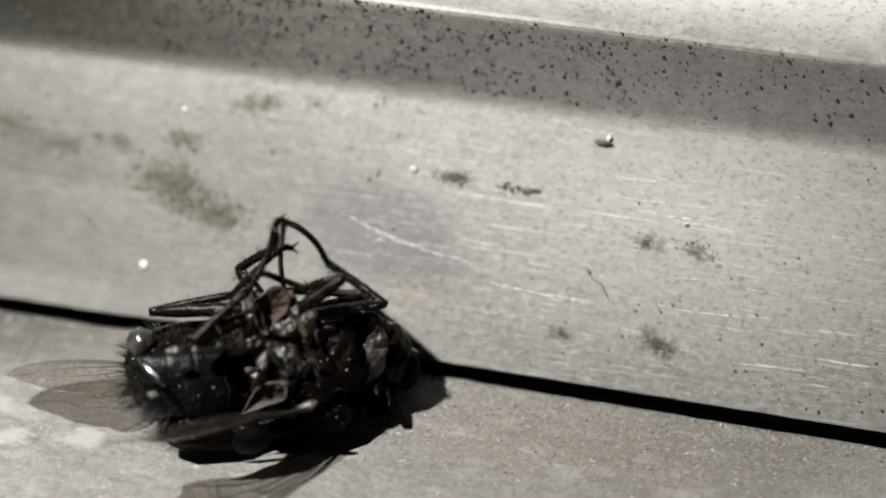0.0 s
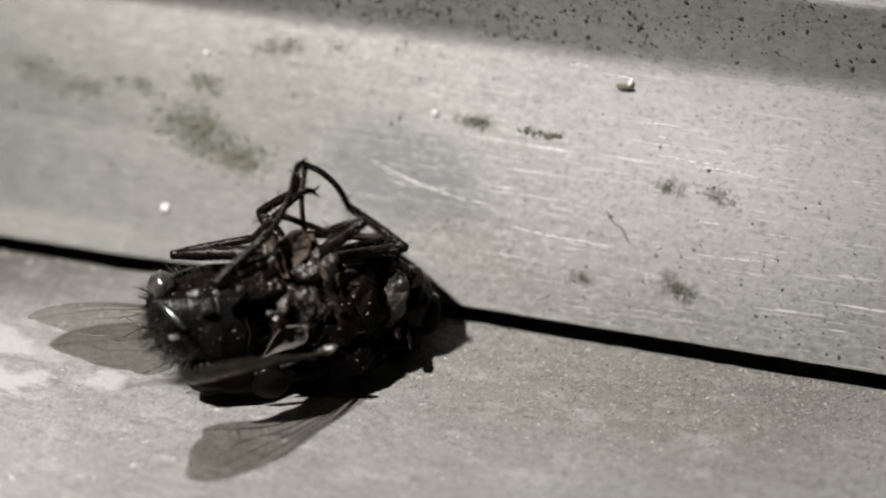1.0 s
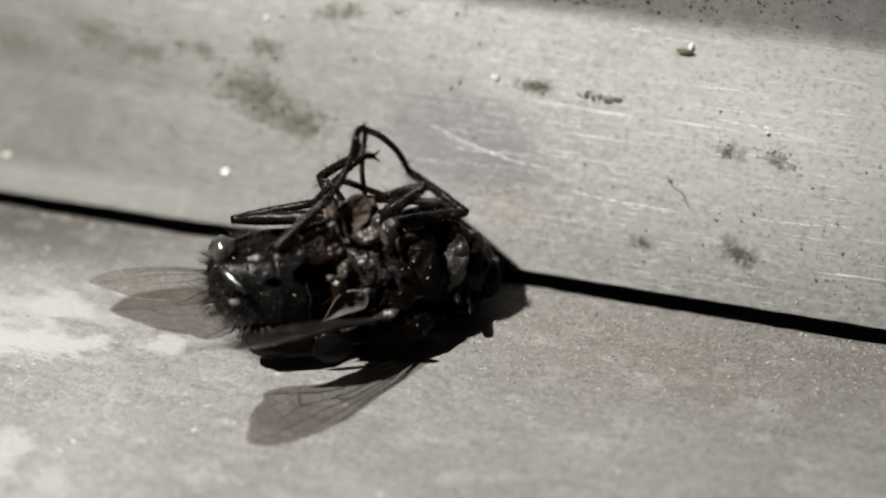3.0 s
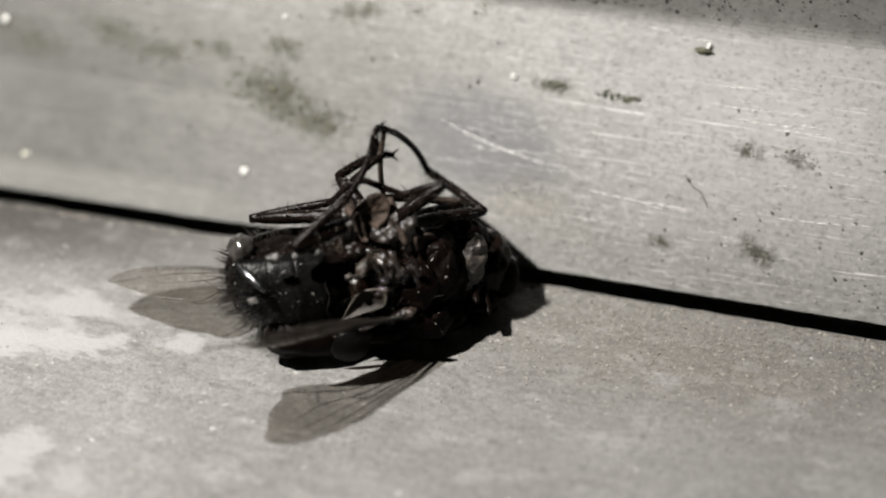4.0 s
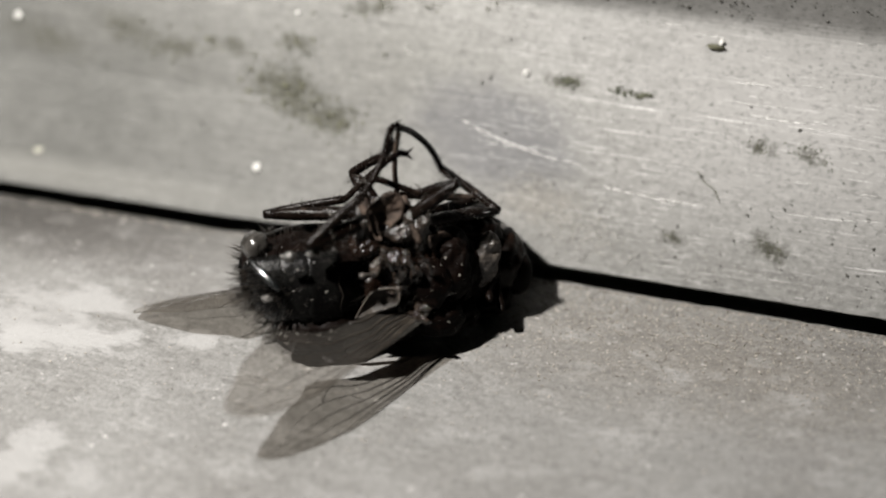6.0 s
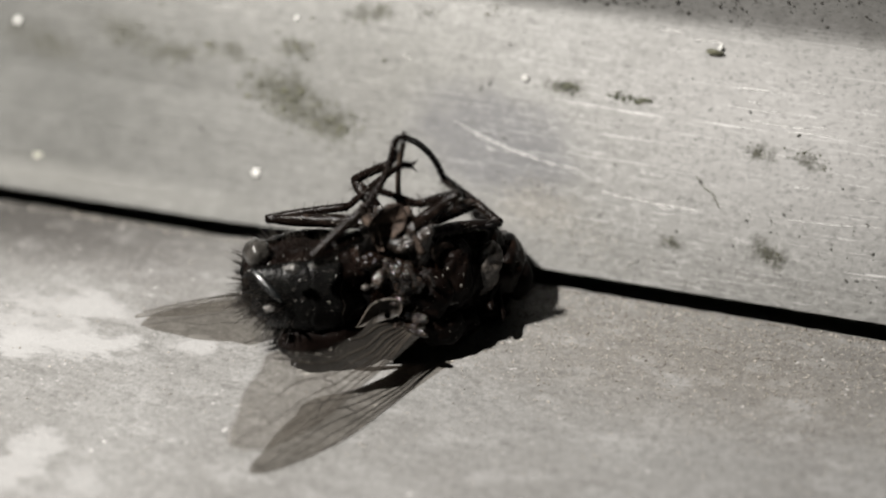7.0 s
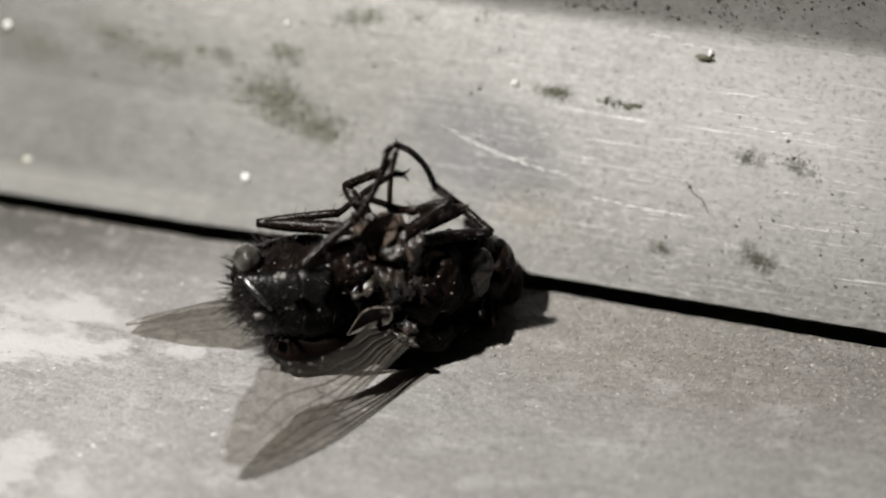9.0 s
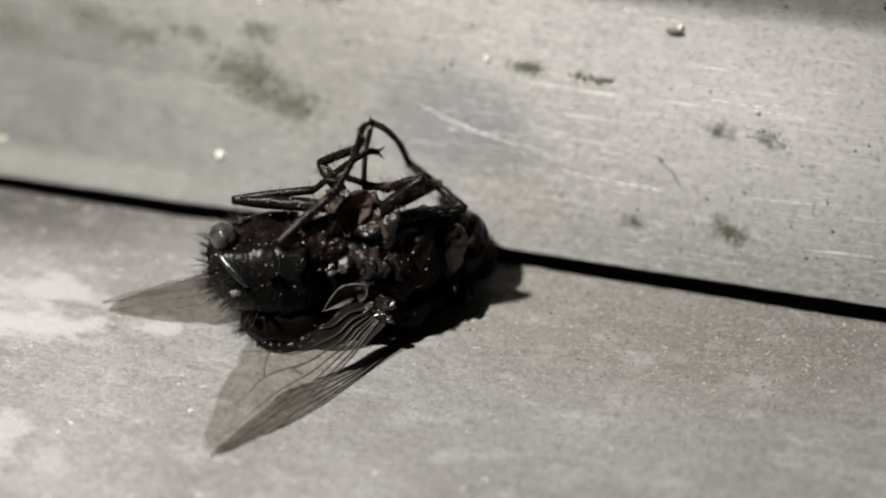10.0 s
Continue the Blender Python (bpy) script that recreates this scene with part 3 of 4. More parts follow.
for pts in (
    [(-0.96, -0.30, 4.67), (-0.46, -0.10, 5.12), (0.11, -0.10, 5.18), (0.20, -0.30, 4.65), (-0.15, -0.55, 4.30), (-0.55, -0.55, 4.00)],
    [(-1.02, -0.55, 4.80), (-0.80, -0.50, 4.85), (-0.62, -0.70, 4.30), (-0.58, -0.85, 3.95), (-0.75, -0.80, 4.10)],
    [(0.95, -0.75, 3.85), (1.45, -0.55, 3.75), (1.75, -0.45, 3.35), (1.45, -0.70, 3.05), (1.10, -0.90, 3.25)],
):
    sheet = smooth_line(pts + [pts[0]], 6)[:-1]
    mid = sum(sheet, Vector()) / len(sheet)
    bm = bmesh.new()
    rows = [[bm.verts.new(mid + (q - mid) * t + Vector((0, 0.10 * (1 - t * t), -0.16 * (1 - t * t)))) for q in sheet] for t in (0.15, 0.4, 0.65, 0.85, 1.0)]
    bm.faces.new(rows[0])
    for a, b in zip(rows, rows[1:]):
        for k in range(len(a)):
            bm.faces.new((a[k], a[(k + 1) % len(a)], b[(k + 1) % len(a)], b[k]))
    bmesh.ops.recalc_face_normals(bm, faces=bm.faces)
    bmesh.ops.solidify(bm, geom=bm.faces[:], thickness=0.06)
    part("hip_membrane", crumple(bm, -0.14, 1.3, 3, 4.0), STRUT, thorax, "pale dusty skin between the hips")
part("halter", limb(bmesh.new(), [(-0.92, -1.60, 3.31), (-1.12, -1.75, 3.37), (-1.25, -1.85, 3.45), (-1.38, -1.90, 3.48)], [0.025, 0.03, 0.09, 0.085], 4, 8), PALE, thorax, "pale balancing knob")


def flap(name, pts, mat, label, parent):
    """A small cupped flap from its outline."""
    bm = bmesh.new()
    c = sum((Vector(q) for q in pts), Vector()) / len(pts)
    ring = smooth_line(pts + [pts[0]], 5)[:-1]
    n = (ring[len(ring) // 4] - c).cross(ring[0] - c).normalized()
    rows = [[bm.verts.new(c + (q - c) * t + n * 0.12 * (t * t - 1)) for q in ring] for t in (0.3, 0.65, 0.92, 1.0)]
    m = len(ring)
    bm.faces.new(rows[0])
    for a, b in zip(rows, rows[1:]):
        for k in range(m):
            bm.faces.new((a[k], a[(k + 1) % m], b[(k + 1) % m], b[k]))
    bmesh.ops.recalc_face_normals(bm, faces=bm.faces)
    bmesh.ops.solidify(bm, geom=bm.faces[:], thickness=0.035)
    scale = part(name, bm, mat, parent, label)
    if mat is FLAP:
        part("rim", tube(bmesh.new(), [*ring, ring[0]], [0.013 + 0.006 * math.sin(5.0 * k / len(ring)) for k in range(len(ring) + 1)], 6, False), RIM, scale, "pale thickened edge")
    return scale


flap("scale_flap", [(-1.57, -2.00, 1.82), (-1.00, -1.85, 2.72), (-0.25, -1.90, 2.79), (-0.23, -2.05, 2.33), (-0.82, -2.10, 2.14)], FLAP, "pale translucent scale at the wing root", thorax)
flap("scale_flap", [(-0.59, -2.25, 1.37), (-1.52, -2.25, 1.49), (-1.87, -2.25, 1.2), (-1.95, -2.25, 0.76), (-1.69, -2.25, 0.37), (-1.18, -2.25, 0.28), (-0.78, -2.25, 0.68)], FILM, "clear scale below the wing root", thorax)

# head
head = part("head", blob(bmesh.new(), (3.43, 0.70, 1.26), (0.85, 1.15, 1.12), (-14, 10, 0), 0.08, 1.6, 56, 36), BROWN, fly, "dark head pushed into the joint")
part("eye", blob(bmesh.new(), (3.94, 0.20, 1.09), (0.50, 0.58, 0.72), (-14, 10, 10), 0.02, 1, 32, 20), EYE, head, "large dark eye")
part("eye", blob(bmesh.new(), (4.17, 1.30, 0.19), (0.46, 0.5, 0.62), (-14, 10, -10), 0.02, 1, 32, 20), EYE, head, "large dark eye")
part("cheek", crumple(blob(bmesh.new(), (2.84, -0.40, 2.36), (0.46, 0.34, 0.98), (-14, 10, 0), 0.10, 1.5, 48, 32), -0.10, 1.6, 3), CHEEK, head, "silvery dusted cheek")
part("mouth", crumple(limb(bmesh.new(), [(1.45, 0.30, 3.02), (2.00, 0.45, 2.92), (2.55, 0.55, 2.78), (3.10, 0.65, 2.50), (3.50, 0.70, 2.15)], [0.34, 0.46, 0.48, 0.42, 0.24], 8, 20, 0.04), -0.2, 1.8, 4, 2.0), BROWN, head, "brown folded mouthpart")
part("mouth_edge", limb(bmesh.new(), [(1.95, 0.05, 3.08), (2.45, 0.12, 2.98), (2.95, 0.20, 2.80), (3.25, 0.25, 2.58)], [0.03, 0.06, 0.07, 0.04], 6, 8, 0.15), STRUT, head, "pale fold along the mouthpart")
for tip, knee in (((2.80, -1.50, 1.55), (2.85, -0.95, 1.55)), ((3.20, -1.50, 1.05), (3.20, -0.95, 1.15))):
    part("antenna", limb(bmesh.new(), [(3.20, -0.30, 1.45), knee, Vector(knee).lerp(Vector(tip), 0.6), tip], [0.08, 0.11, 0.13, 0.06], 5, 10, 0.06), BELLY, head, "short dark feeler")
part("neck", crumple(limb(bmesh.new(), [(1.7, 0, AX), (2.3, 0.2, AX - 0.2), (2.9, 0.4, AX - 0.4)], [1.35, 1.05, 1.0], 12, 48, 0.01), -0.3, 1.1, 4, 7.0), BELLY, fly)


def leg(joints, thick=1.2, dusty=False):
    """Coxa, femur, tibia and a five-jointed tarsus; joints: hip, knee, ankle, then the tarsus."""
    hip, knee, ankle, *toes = [Vector(q) for q in joints]
    root = new("leg")
    root.parent = fly
    root.location = hip * MM
    rel = lambda q: q - hip  # noqa: E731
    up = Vector((0, 0, 1))
    mid = (hip + knee) / 2 + up * 0.05
    base = Vector((hip.x * 0.7, hip.y * 0.4 - 0.25, AX + 0.7))
    part("coxa", limb(bmesh.new(), [rel(base), rel(base.lerp(hip, 0.5)), rel(hip), rel(hip + (knee - hip) * 0.08)], [0.40, 0.34, 0.25, 0.18], 4, 10, 0.08), COXA, root)
    femur = part("femur", limb(bmesh.new(), [rel(hip), rel(hip.lerp(mid, 0.6)), rel(mid.lerp(knee, 0.5)), rel(knee)], [0.15 * thick, 0.195 * thick, 0.175 * thick, 0.10 * thick], 6, 10, 0.02), LEGM, root, "glossy black thigh")
    bm = limb(bmesh.new(), [rel(knee), rel(knee.lerp(ankle, 0.4) + up * 0.04), rel(ankle)], [0.125 * thick, 0.125 * thick, 0.115 * thick], 8, 8, 0.05)
    tibia = part("tibia", bm, DUSTY if dusty else LEGM, root, "bristly black shin")
    bm = bmesh.new()
    line = smooth_line([ankle, *toes], 4)
    radii = []
    fine = []
    for i in range(len(line) - 1):
        for t in (0.0, 0.3, 0.75):
            fine.append(rel(line[i].lerp(line[i + 1], t)))
            radii.append({0.0: 0.080, 0.3: 0.088, 0.75: 0.095}[t] * thick)
    end, back = rel(line[-1]), (line[-1] - line[-2]).normalized()
    tube(bm, fine + [end], radii + [0.09], 7)
    foot = part("tarsus", bm, DUSTY if dusty else LEGM, root, "jointed foot with claws")
    for s in (-1, 1):
        side = back.orthogonal().normalized() * s
        bm = bmesh.new()
        hair(bm, end, back + side * 0.9, 0.30, 0.055)
        part("claw", bm, LEGM, root)
    bm = bmesh.new()
    for a, b, n in ((hip, knee, 26), (knee, ankle, 34)):
        d = (b - a).normalized()
        for i in range(n):
            t = rng.uniform(0.12, 0.98)
            way = d.orthogonal()
            way.rotate(Matrix.Rotation(rng.uniform(0, 6.3), 3, d))
            hair(bm, rel(a.lerp(b, t)) + way * 0.08, way + d * 0.55, rng.uniform(0.18, 0.42), 0.013)
    for i in range(40):
        k = rng.randrange(len(line) - 1)
        a, d = rel(line[k].lerp(line[k + 1], rng.random())), (line[k + 1] - line[k]).normalized()
        way = d.orthogonal()
        way.rotate(Matrix.Rotation(rng.uniform(0, 6.3), 3, d))
        hair(bm, a, way + d * 0.8, rng.uniform(0.12, 0.28), 0.018)
    part("bristles", bm, HAIR, root)
    return root


leg_hind_far = leg([(-0.90, 0.40, 4.01), (-4.02, 1.50, 3.38), (-1.44, 1.20, 4.01), (-1.03, 1.20, 4.49), (-0.56, 1.20, 5.00), (0.14, 1.00, 5.83), (0.45, 0.90, 5.92)])
leg_hind_near = leg([(-1.15, -0.50, 4.46), (-2.95, -1.30, 4.33), (-1.11, -0.30, 5.36), (-0.65, 0.20, 5.70), (-0.27, 0.60, 6.24), (-0.08, 0.90, 6.77)], 1.35)
leg_mid_far = leg([(-0.50, 0.80, 4.01), (-1.13, 2.00, 4.37), (-0.10, 1.40, 5.54), (0.04, 1.30, 5.99), (-0.04, 1.20, 6.53), (0.09, 1.10, 6.93)])
leg_mid_near = leg([(0.37, -0.30, 4.27), (1.97, -0.20, 5.43), (0.74, 0.20, 4.83), (0.09, 0.40, 5.06), (-0.51, 0.60, 5.25), (-0.78, 0.60, 5.12)])
leg_front_near = leg([(0.76, -0.50, 4.22), (3.44, 1.10, 3.09), (1.97, 3.50, 3.05), (1.56, 3.20, 4.15), (0.92, 2.50, 5.40), (0.26, 1.60, 6.47)])
leg_front_far = leg([(0.77, 0.50, 3.57), (3.06, 1.90, 2.85), (0.22, 1.20, 3.99), (0.10, 1.00, 5.20), (0.15, 1.10, 5.97), (0.23, 1.10, 6.64)], 1.0, True)

# bristles on the body
bm = bmesh.new()
for i in range(420):
    x = -4.95 + 1.5 * rng.random() ** 1.8
    a = rng.uniform(-2.3, 2.3)
    r = abdomen_r(max(x, -4.85)) * 1.0
    at = body(max(x, -4.85), r * math.sin(a), -r * math.cos(a))
    way = (at - Vector((-3.6, 0, AX))).normalized() + Vector((-0.5, 0, 0))
    hair(bm, at, way, rng.uniform(0.25, 0.75), 0.013)
for i in range(320):
    x = rng.uniform(-4.9, -1.9)
    a = math.pi + rng.uniform(-1.1, 1.1)
    r = abdomen_r(x) * 0.9
    at = body(x, r * math.sin(a), -r * math.cos(a))
    hair(bm, at, at - Vector((x + 0.25, 0, AX)), rng.uniform(0.12, 0.35), 0.012)
part("bristles", bm, HAIR, abdomen, "stiff black hairs")
bm = bmesh.new()
for i in range(420):
    d = Vector((rng.gauss(0, 1), rng.gauss(0, 1), rng.gauss(0, 1))).normalized()
    at = Vector((0.05 + 2.12 * d.x, 1.82 * d.y, AX + 1.80 * d.z))
    hair(bm, at, d + Vector((-0.6, 0, 0)), rng.uniform(0.15, 0.55), 0.012)
part("bristles", bm, HAIR, thorax, "stiff black hairs")
bm = bmesh.new()
hc = Vector((3.43, 0.70, 1.26))
for i in range(70):
    d = Vector((rng.gauss(-0.2, 1), rng.gauss(0, 1), rng.gauss(0, 1))).normalized()
    hair(bm, hc + Vector((0.82 * d.x, 1.12 * d.y, 1.08 * d.z)), d, rng.uniform(0.10, 0.28), 0.012)
part("bristles", bm, HAIR, head, "stiff black hairs")

# pale dust caught on the body, its pale grains also standing in for tiny glints
def sparkle(parent, spots):
    bm = bmesh.new()
    for at, r in spots:
        bmesh.ops.create_icosphere(bm, subdivisions=1, radius=r, matrix=Matrix.Translation(at))
    part("dust_glint_specks", bm, CRUMB, parent, "tiny pale specks for dust and glints")


spots = []
for i in range(120):
    x, a = rng.uniform(-4.8, -2.0), rng.uniform(-2.6, 0.4) if rng.random() < 0.8 else rng.uniform(-3.1, 3.1)
    r = abdomen_r(x) * 1.015
    spots.append((body(x, r * math.sin(a), -r * math.cos(a)), min(0.045, 0.016 * rng.lognormvariate(0, 0.45))))
sparkle(abdomen, spots)
spots = []
for v in rng.sample(list(thorax.data.vertices), 70):
    spots.append((v.co / MM, min(0.04, 0.015 * rng.lognormvariate(0, 0.45))))
sparkle(thorax, spots)
spots = []
for v in rng.sample(list(head.data.vertices), 16):
    spots.append((v.co / MM, min(0.035, 0.014 * rng.lognormvariate(0, 0.4))))
sparkle(head, spots)

# ---- wings: x along the wing, y from the leading to the trailing edge ----
WL = 8.0


LEAD = [(0, -0.1), (0.06, -0.35), (0.225, -0.53), (0.42, -0.66), (0.62, -0.95), (0.76, -0.89), (0.89, -0.68), (0.96, -0.38), (1, 0.0)]
TRAIL = [(0, 0.2), (0.08, 0.75), (0.18, 0.95), (0.27, 0.8), (0.39, 0.9), (0.48, 1.15), (0.55, 1.6), (0.596, 1.8), (0.644, 1.8), (0.70, 1.48), (0.75, 1.42), (0.826, 1.11), (0.915, 0.66), (0.965, 0.38), (1, 0.05)]


def along(curve, t):
    for (a, ya), (b, yb) in zip(curve, curve[1:]):
        if t <= b:
            k = (t - a) / (b - a)
            return ya + (yb - ya) * k
    return curve[-1][1]


def lead(t):
    return along(LEAD, t)


def trail(t):
    return along(TRAIL, t) + 0.03 * math.sin(40 * t)


def wing_point(t, c, flip=1):
    """t along the wing, c from leading (0) to trailing edge (1)."""
    y = lead(t) + (trail(t) - lead(t)) * c
    z = 0.22 * math.sin(math.pi * c) * math.sin(math.pi * min(t * 1.1, 1)) + 0.06 * math.sin(9 * t + 4 * c)
    return Vector((WL * t, flip * y, z))


def wing(flip, label):
    root = new("wing")
    root.parent = fly
    tagged(root, label)
    bm = bmesh.new()
    nt_, nc = 80, 18
    vs = [[bm.verts.new(wing_point(i / nt_, j / nc, flip)) for j in range(nc + 1)] for i in range(nt_ + 1)]
    for i in range(nt_):
        for j in range(nc):
            bm.faces.new((vs[i][j], vs[i + 1][j], vs[i + 1][j + 1], vs[i][j + 1]))
    bmesh.ops.solidify(bm, geom=bm.faces[:], thickness=0.012)
    part("membrane", bm, WING, root, "smoky clear membrane")
    bm = bmesh.new()
    vs = [[bm.verts.new(wing_point(0.01 + (0.24 + 0.030 * j + 0.012 * math.sin(3.1 * j)) * i / 12, 0.30 + 0.70 * j / 8, flip) + Vector((0, 0, 0.06 + 0.04 * math.sin(5 * j + i)))) for j in range(9)] for i in range(13)]
    for i in range(12):
        for j in range(8):
            bm.faces.new((vs[i][j], vs[i + 1][j], vs[i + 1][j + 1], vs[i][j + 1]))
    bmesh.ops.solidify(bm, geom=bm.faces[:], thickness=0.03)
    part("alula", bm, LOBE, root, "dark folded lobe at the wing base")
    for at, size, seed in (((0.25, 0.25, 0.0), (0.42, 0.26, 0.20), 3.0), ((0.75, 0.45, 0.08), (0.34, 0.20, 0.14), 8.0), ((0.55, -0.10, 0.05), (0.45, 0.14, 0.14), 12.0)):
        part("root_plate", crumple(blob(bmesh.new(), at, size, (0, 0, 20 * seed), 0.1, 1.4, 32, 20), -0.14, 2.4, 4, seed), WRINKLE, root, "wrinkled shiny wing hinge")
    veins = [
        [(0.0, 0.3), (0.3, 0.02), (0.6, 0.0), (0.95, 0.08)],
        [(0.0, 0.35), (0.25, 0.12), (0.5, 0.07), (0.72, 0.02)],
        [(0.0, 0.38), (0.3, 0.22), (0.6, 0.17), (0.96, 0.2)],
        [(0.02, 0.42), (0.3, 0.33), (0.6, 0.34), (0.98, 0.45)],
        [(0.02, 0.5), (0.3, 0.48), (0.6, 0.56), (0.78, 0.62), (0.84, 0.5), (0.97, 0.5)],
        [(0.02, 0.58), (0.25, 0.64), (0.5, 0.78), (0.66, 0.97)],
        [(0.48, 0.36), (0.5, 0.5)],
        [(0.62, 0.57), (0.58, 0.72), (0.55, 0.82)],
        [(0.05, 0.7), (0.2, 0.8), (0.32, 0.97)],
    ]
    for v in veins:
        bm = bmesh.new()
        line = smooth_line([(a, c, 0) for a, c in v], 8)
        pts = [wing_point(q.x, q.y, flip) for q in line]
        tube(bm, pts, [0.042 * (1 - 0.82 * min(1.0, 1.15 * q.x)) for q in line], 5)
        part("vein", bm, VEIN, root)
    return root


def wing_pose(root, tip, back):
    """Root, tip and a point on the trailing side, in the fly's space (mm)."""
    root, tip, back = Vector(root), Vector(tip), Vector(back)
    x = (tip - root).normalized()
    y = back - root
    y = (y - x * y.dot(x)).normalized()
    m = Matrix((x, y, x.cross(y))).transposed().to_4x4()
    m.translation = root * MM
    return m


wing_near = wing(1, "smoky translucent wing spread over the sill")
# glint dots along the wing margin, added as pale grains
bm = bmesh.new()
for _ in range(26):
    at = wing_point(rng.uniform(0.34, 0.62), rng.uniform(0.80, 1.0)) + Vector((0, 0, 0.03))
    bmesh.ops.create_icosphere(bm, subdivisions=1, radius=min(0.05, 0.022 * rng.lognormvariate(0, 0.4)), matrix=Matrix.Translation(at))
part("dust_glint_specks", bm, CRUMB, wing_near, "tiny pale specks standing in for glints along the margin")
wing_far = wing(1, "smoky translucent wing behind the body")
# ---- dirt on the metal ----
def scatter_face(n, x0, x1, s0, s1, size):
    return [(on_face(rng.uniform(x0, x1), rng.uniform(s0, s1)), FACE_N, min(0.1, size * rng.lognormvariate(0, 0.45))) for _ in range(n)]


def patch_face(path, n, spread, size):
    out = []
    line = smooth_line([(x, s, 0) for x, s in path], 10) if len(path) > 1 else [Vector((*path[0], 0))]
    for _ in range(n):
        q = rng.choice(line)
        out.append((on_face(q.x + rng.gauss(0, spread), q.y + rng.gauss(0, spread * 0.7)), FACE_N, size * rng.lognormvariate(0, 0.4)))
    return out


spots = scatter_face(150, -16, 18, 0.4, 8.4, 0.035)
spots += scatter_face(230, -1, 18, 0.3, 8.4, 0.028)
spots += scatter_face(260, 1, 18, 0.2, 3.0, 0.030)
spots += [(on_face(x, s), FACE_N, d) for (x, s), d in (((-8.87, 2.76), 0.11), ((-12.45, 4.23), 0.10), ((7.85, 3.61), 0.09), ((7.47, 4.92), 0.07), ((0.24, 5.53), 0.10), ((-5.92, 2.36), 0.10), ((7.02, 1.37), 0.10), ((13.00, 1.19), 0.09), ((4.64, 4.49), 0.05))]
grains("grit", spots, GRIT, "tiny black grit specks on the frame face", "grit")
band = []
for _ in range(5600):
    x = rng.gauss(-4, 9)
    h = RISER_H * rng.random() ** 0.8
    if -20 < x < 26 and noise.noise((x * 0.55, h * 1.1, 4)) + 0.5 * noise.noise((x * 2.1, h * 2.5, 9)) > rng.uniform(-0.35, 0.3):
        band.append((on_riser(x, h), RIS_N, min(0.11, 0.030 * rng.lognormvariate(0, 0.7))))
for _ in range(420):
    x = rng.uniform(-18, 26)
    band.append((on_riser(x, rng.uniform(0.1, RISER_H - 0.2)), RIS_N, min(0.10, 0.034 * rng.lognormvariate(0, 0.55))))
grains("grit", band, GRIT, "black grit and mould specks along the frame step", "grit")
olive = patch_face([(-7.22, 4.73), (-6.17, 4.23), (-5.32, 3.80), (-4.00, 3.43)], 560, 0.56, 0.048)
olive += scatter_face(110, -15, -3, 1.5, 8.4, 0.040)
olive += patch_face([(-12.28, 5.59), (-10.40, 5.01), (-8.33, 5.51)], 130, 0.38, 0.045)
olive += patch_face([(-6.45, 5.98), (-5.79, 5.52)], 60, 0.30, 0.045)
olive += patch_face([(-4.51, 7.12), (-3.80, 7.51), (-3.23, 7.56)], 136, 0.25, 0.033)
olive += patch_face([(-2.19, 7.67), (-1.63, 7.76)], 48, 0.13, 0.030) + patch_face([(-0.06, 8.03), (0.49, 8.14)], 32, 0.2, 0.024)
olive += patch_face([(9.27, 4.93), (9.67, 4.71)], 48, 0.2, 0.030) + patch_face([(10.57, 4.85), (11.27, 5.05), (11.91, 4.51)], 72, 0.16, 0.033)
olive += patch_face([(2.39, 5.82), (3.30, 6.05)], 56, 0.2, 0.030) + patch_face([(6.96, 1.42), (7.31, 1.57)], 24, 0.15, 0.030) + patch_face([(10.14, 1.84), (10.74, 1.56)], 32, 0.2, 0.030)
grains("dirt_film", olive, ALGAE, "olive brown algae dirt in patches on the frame", "dirt")
green = patch_face([(4.54, 5.96), (5.20, 5.91), (5.76, 5.92)], 70, 0.08, 0.06) + patch_face([(2.83, 6.01), (3.31, 5.96)], 40, 0.09, 0.06)
grains("moss", green, MOSS, "green moss crumbs on the frame", "moss")


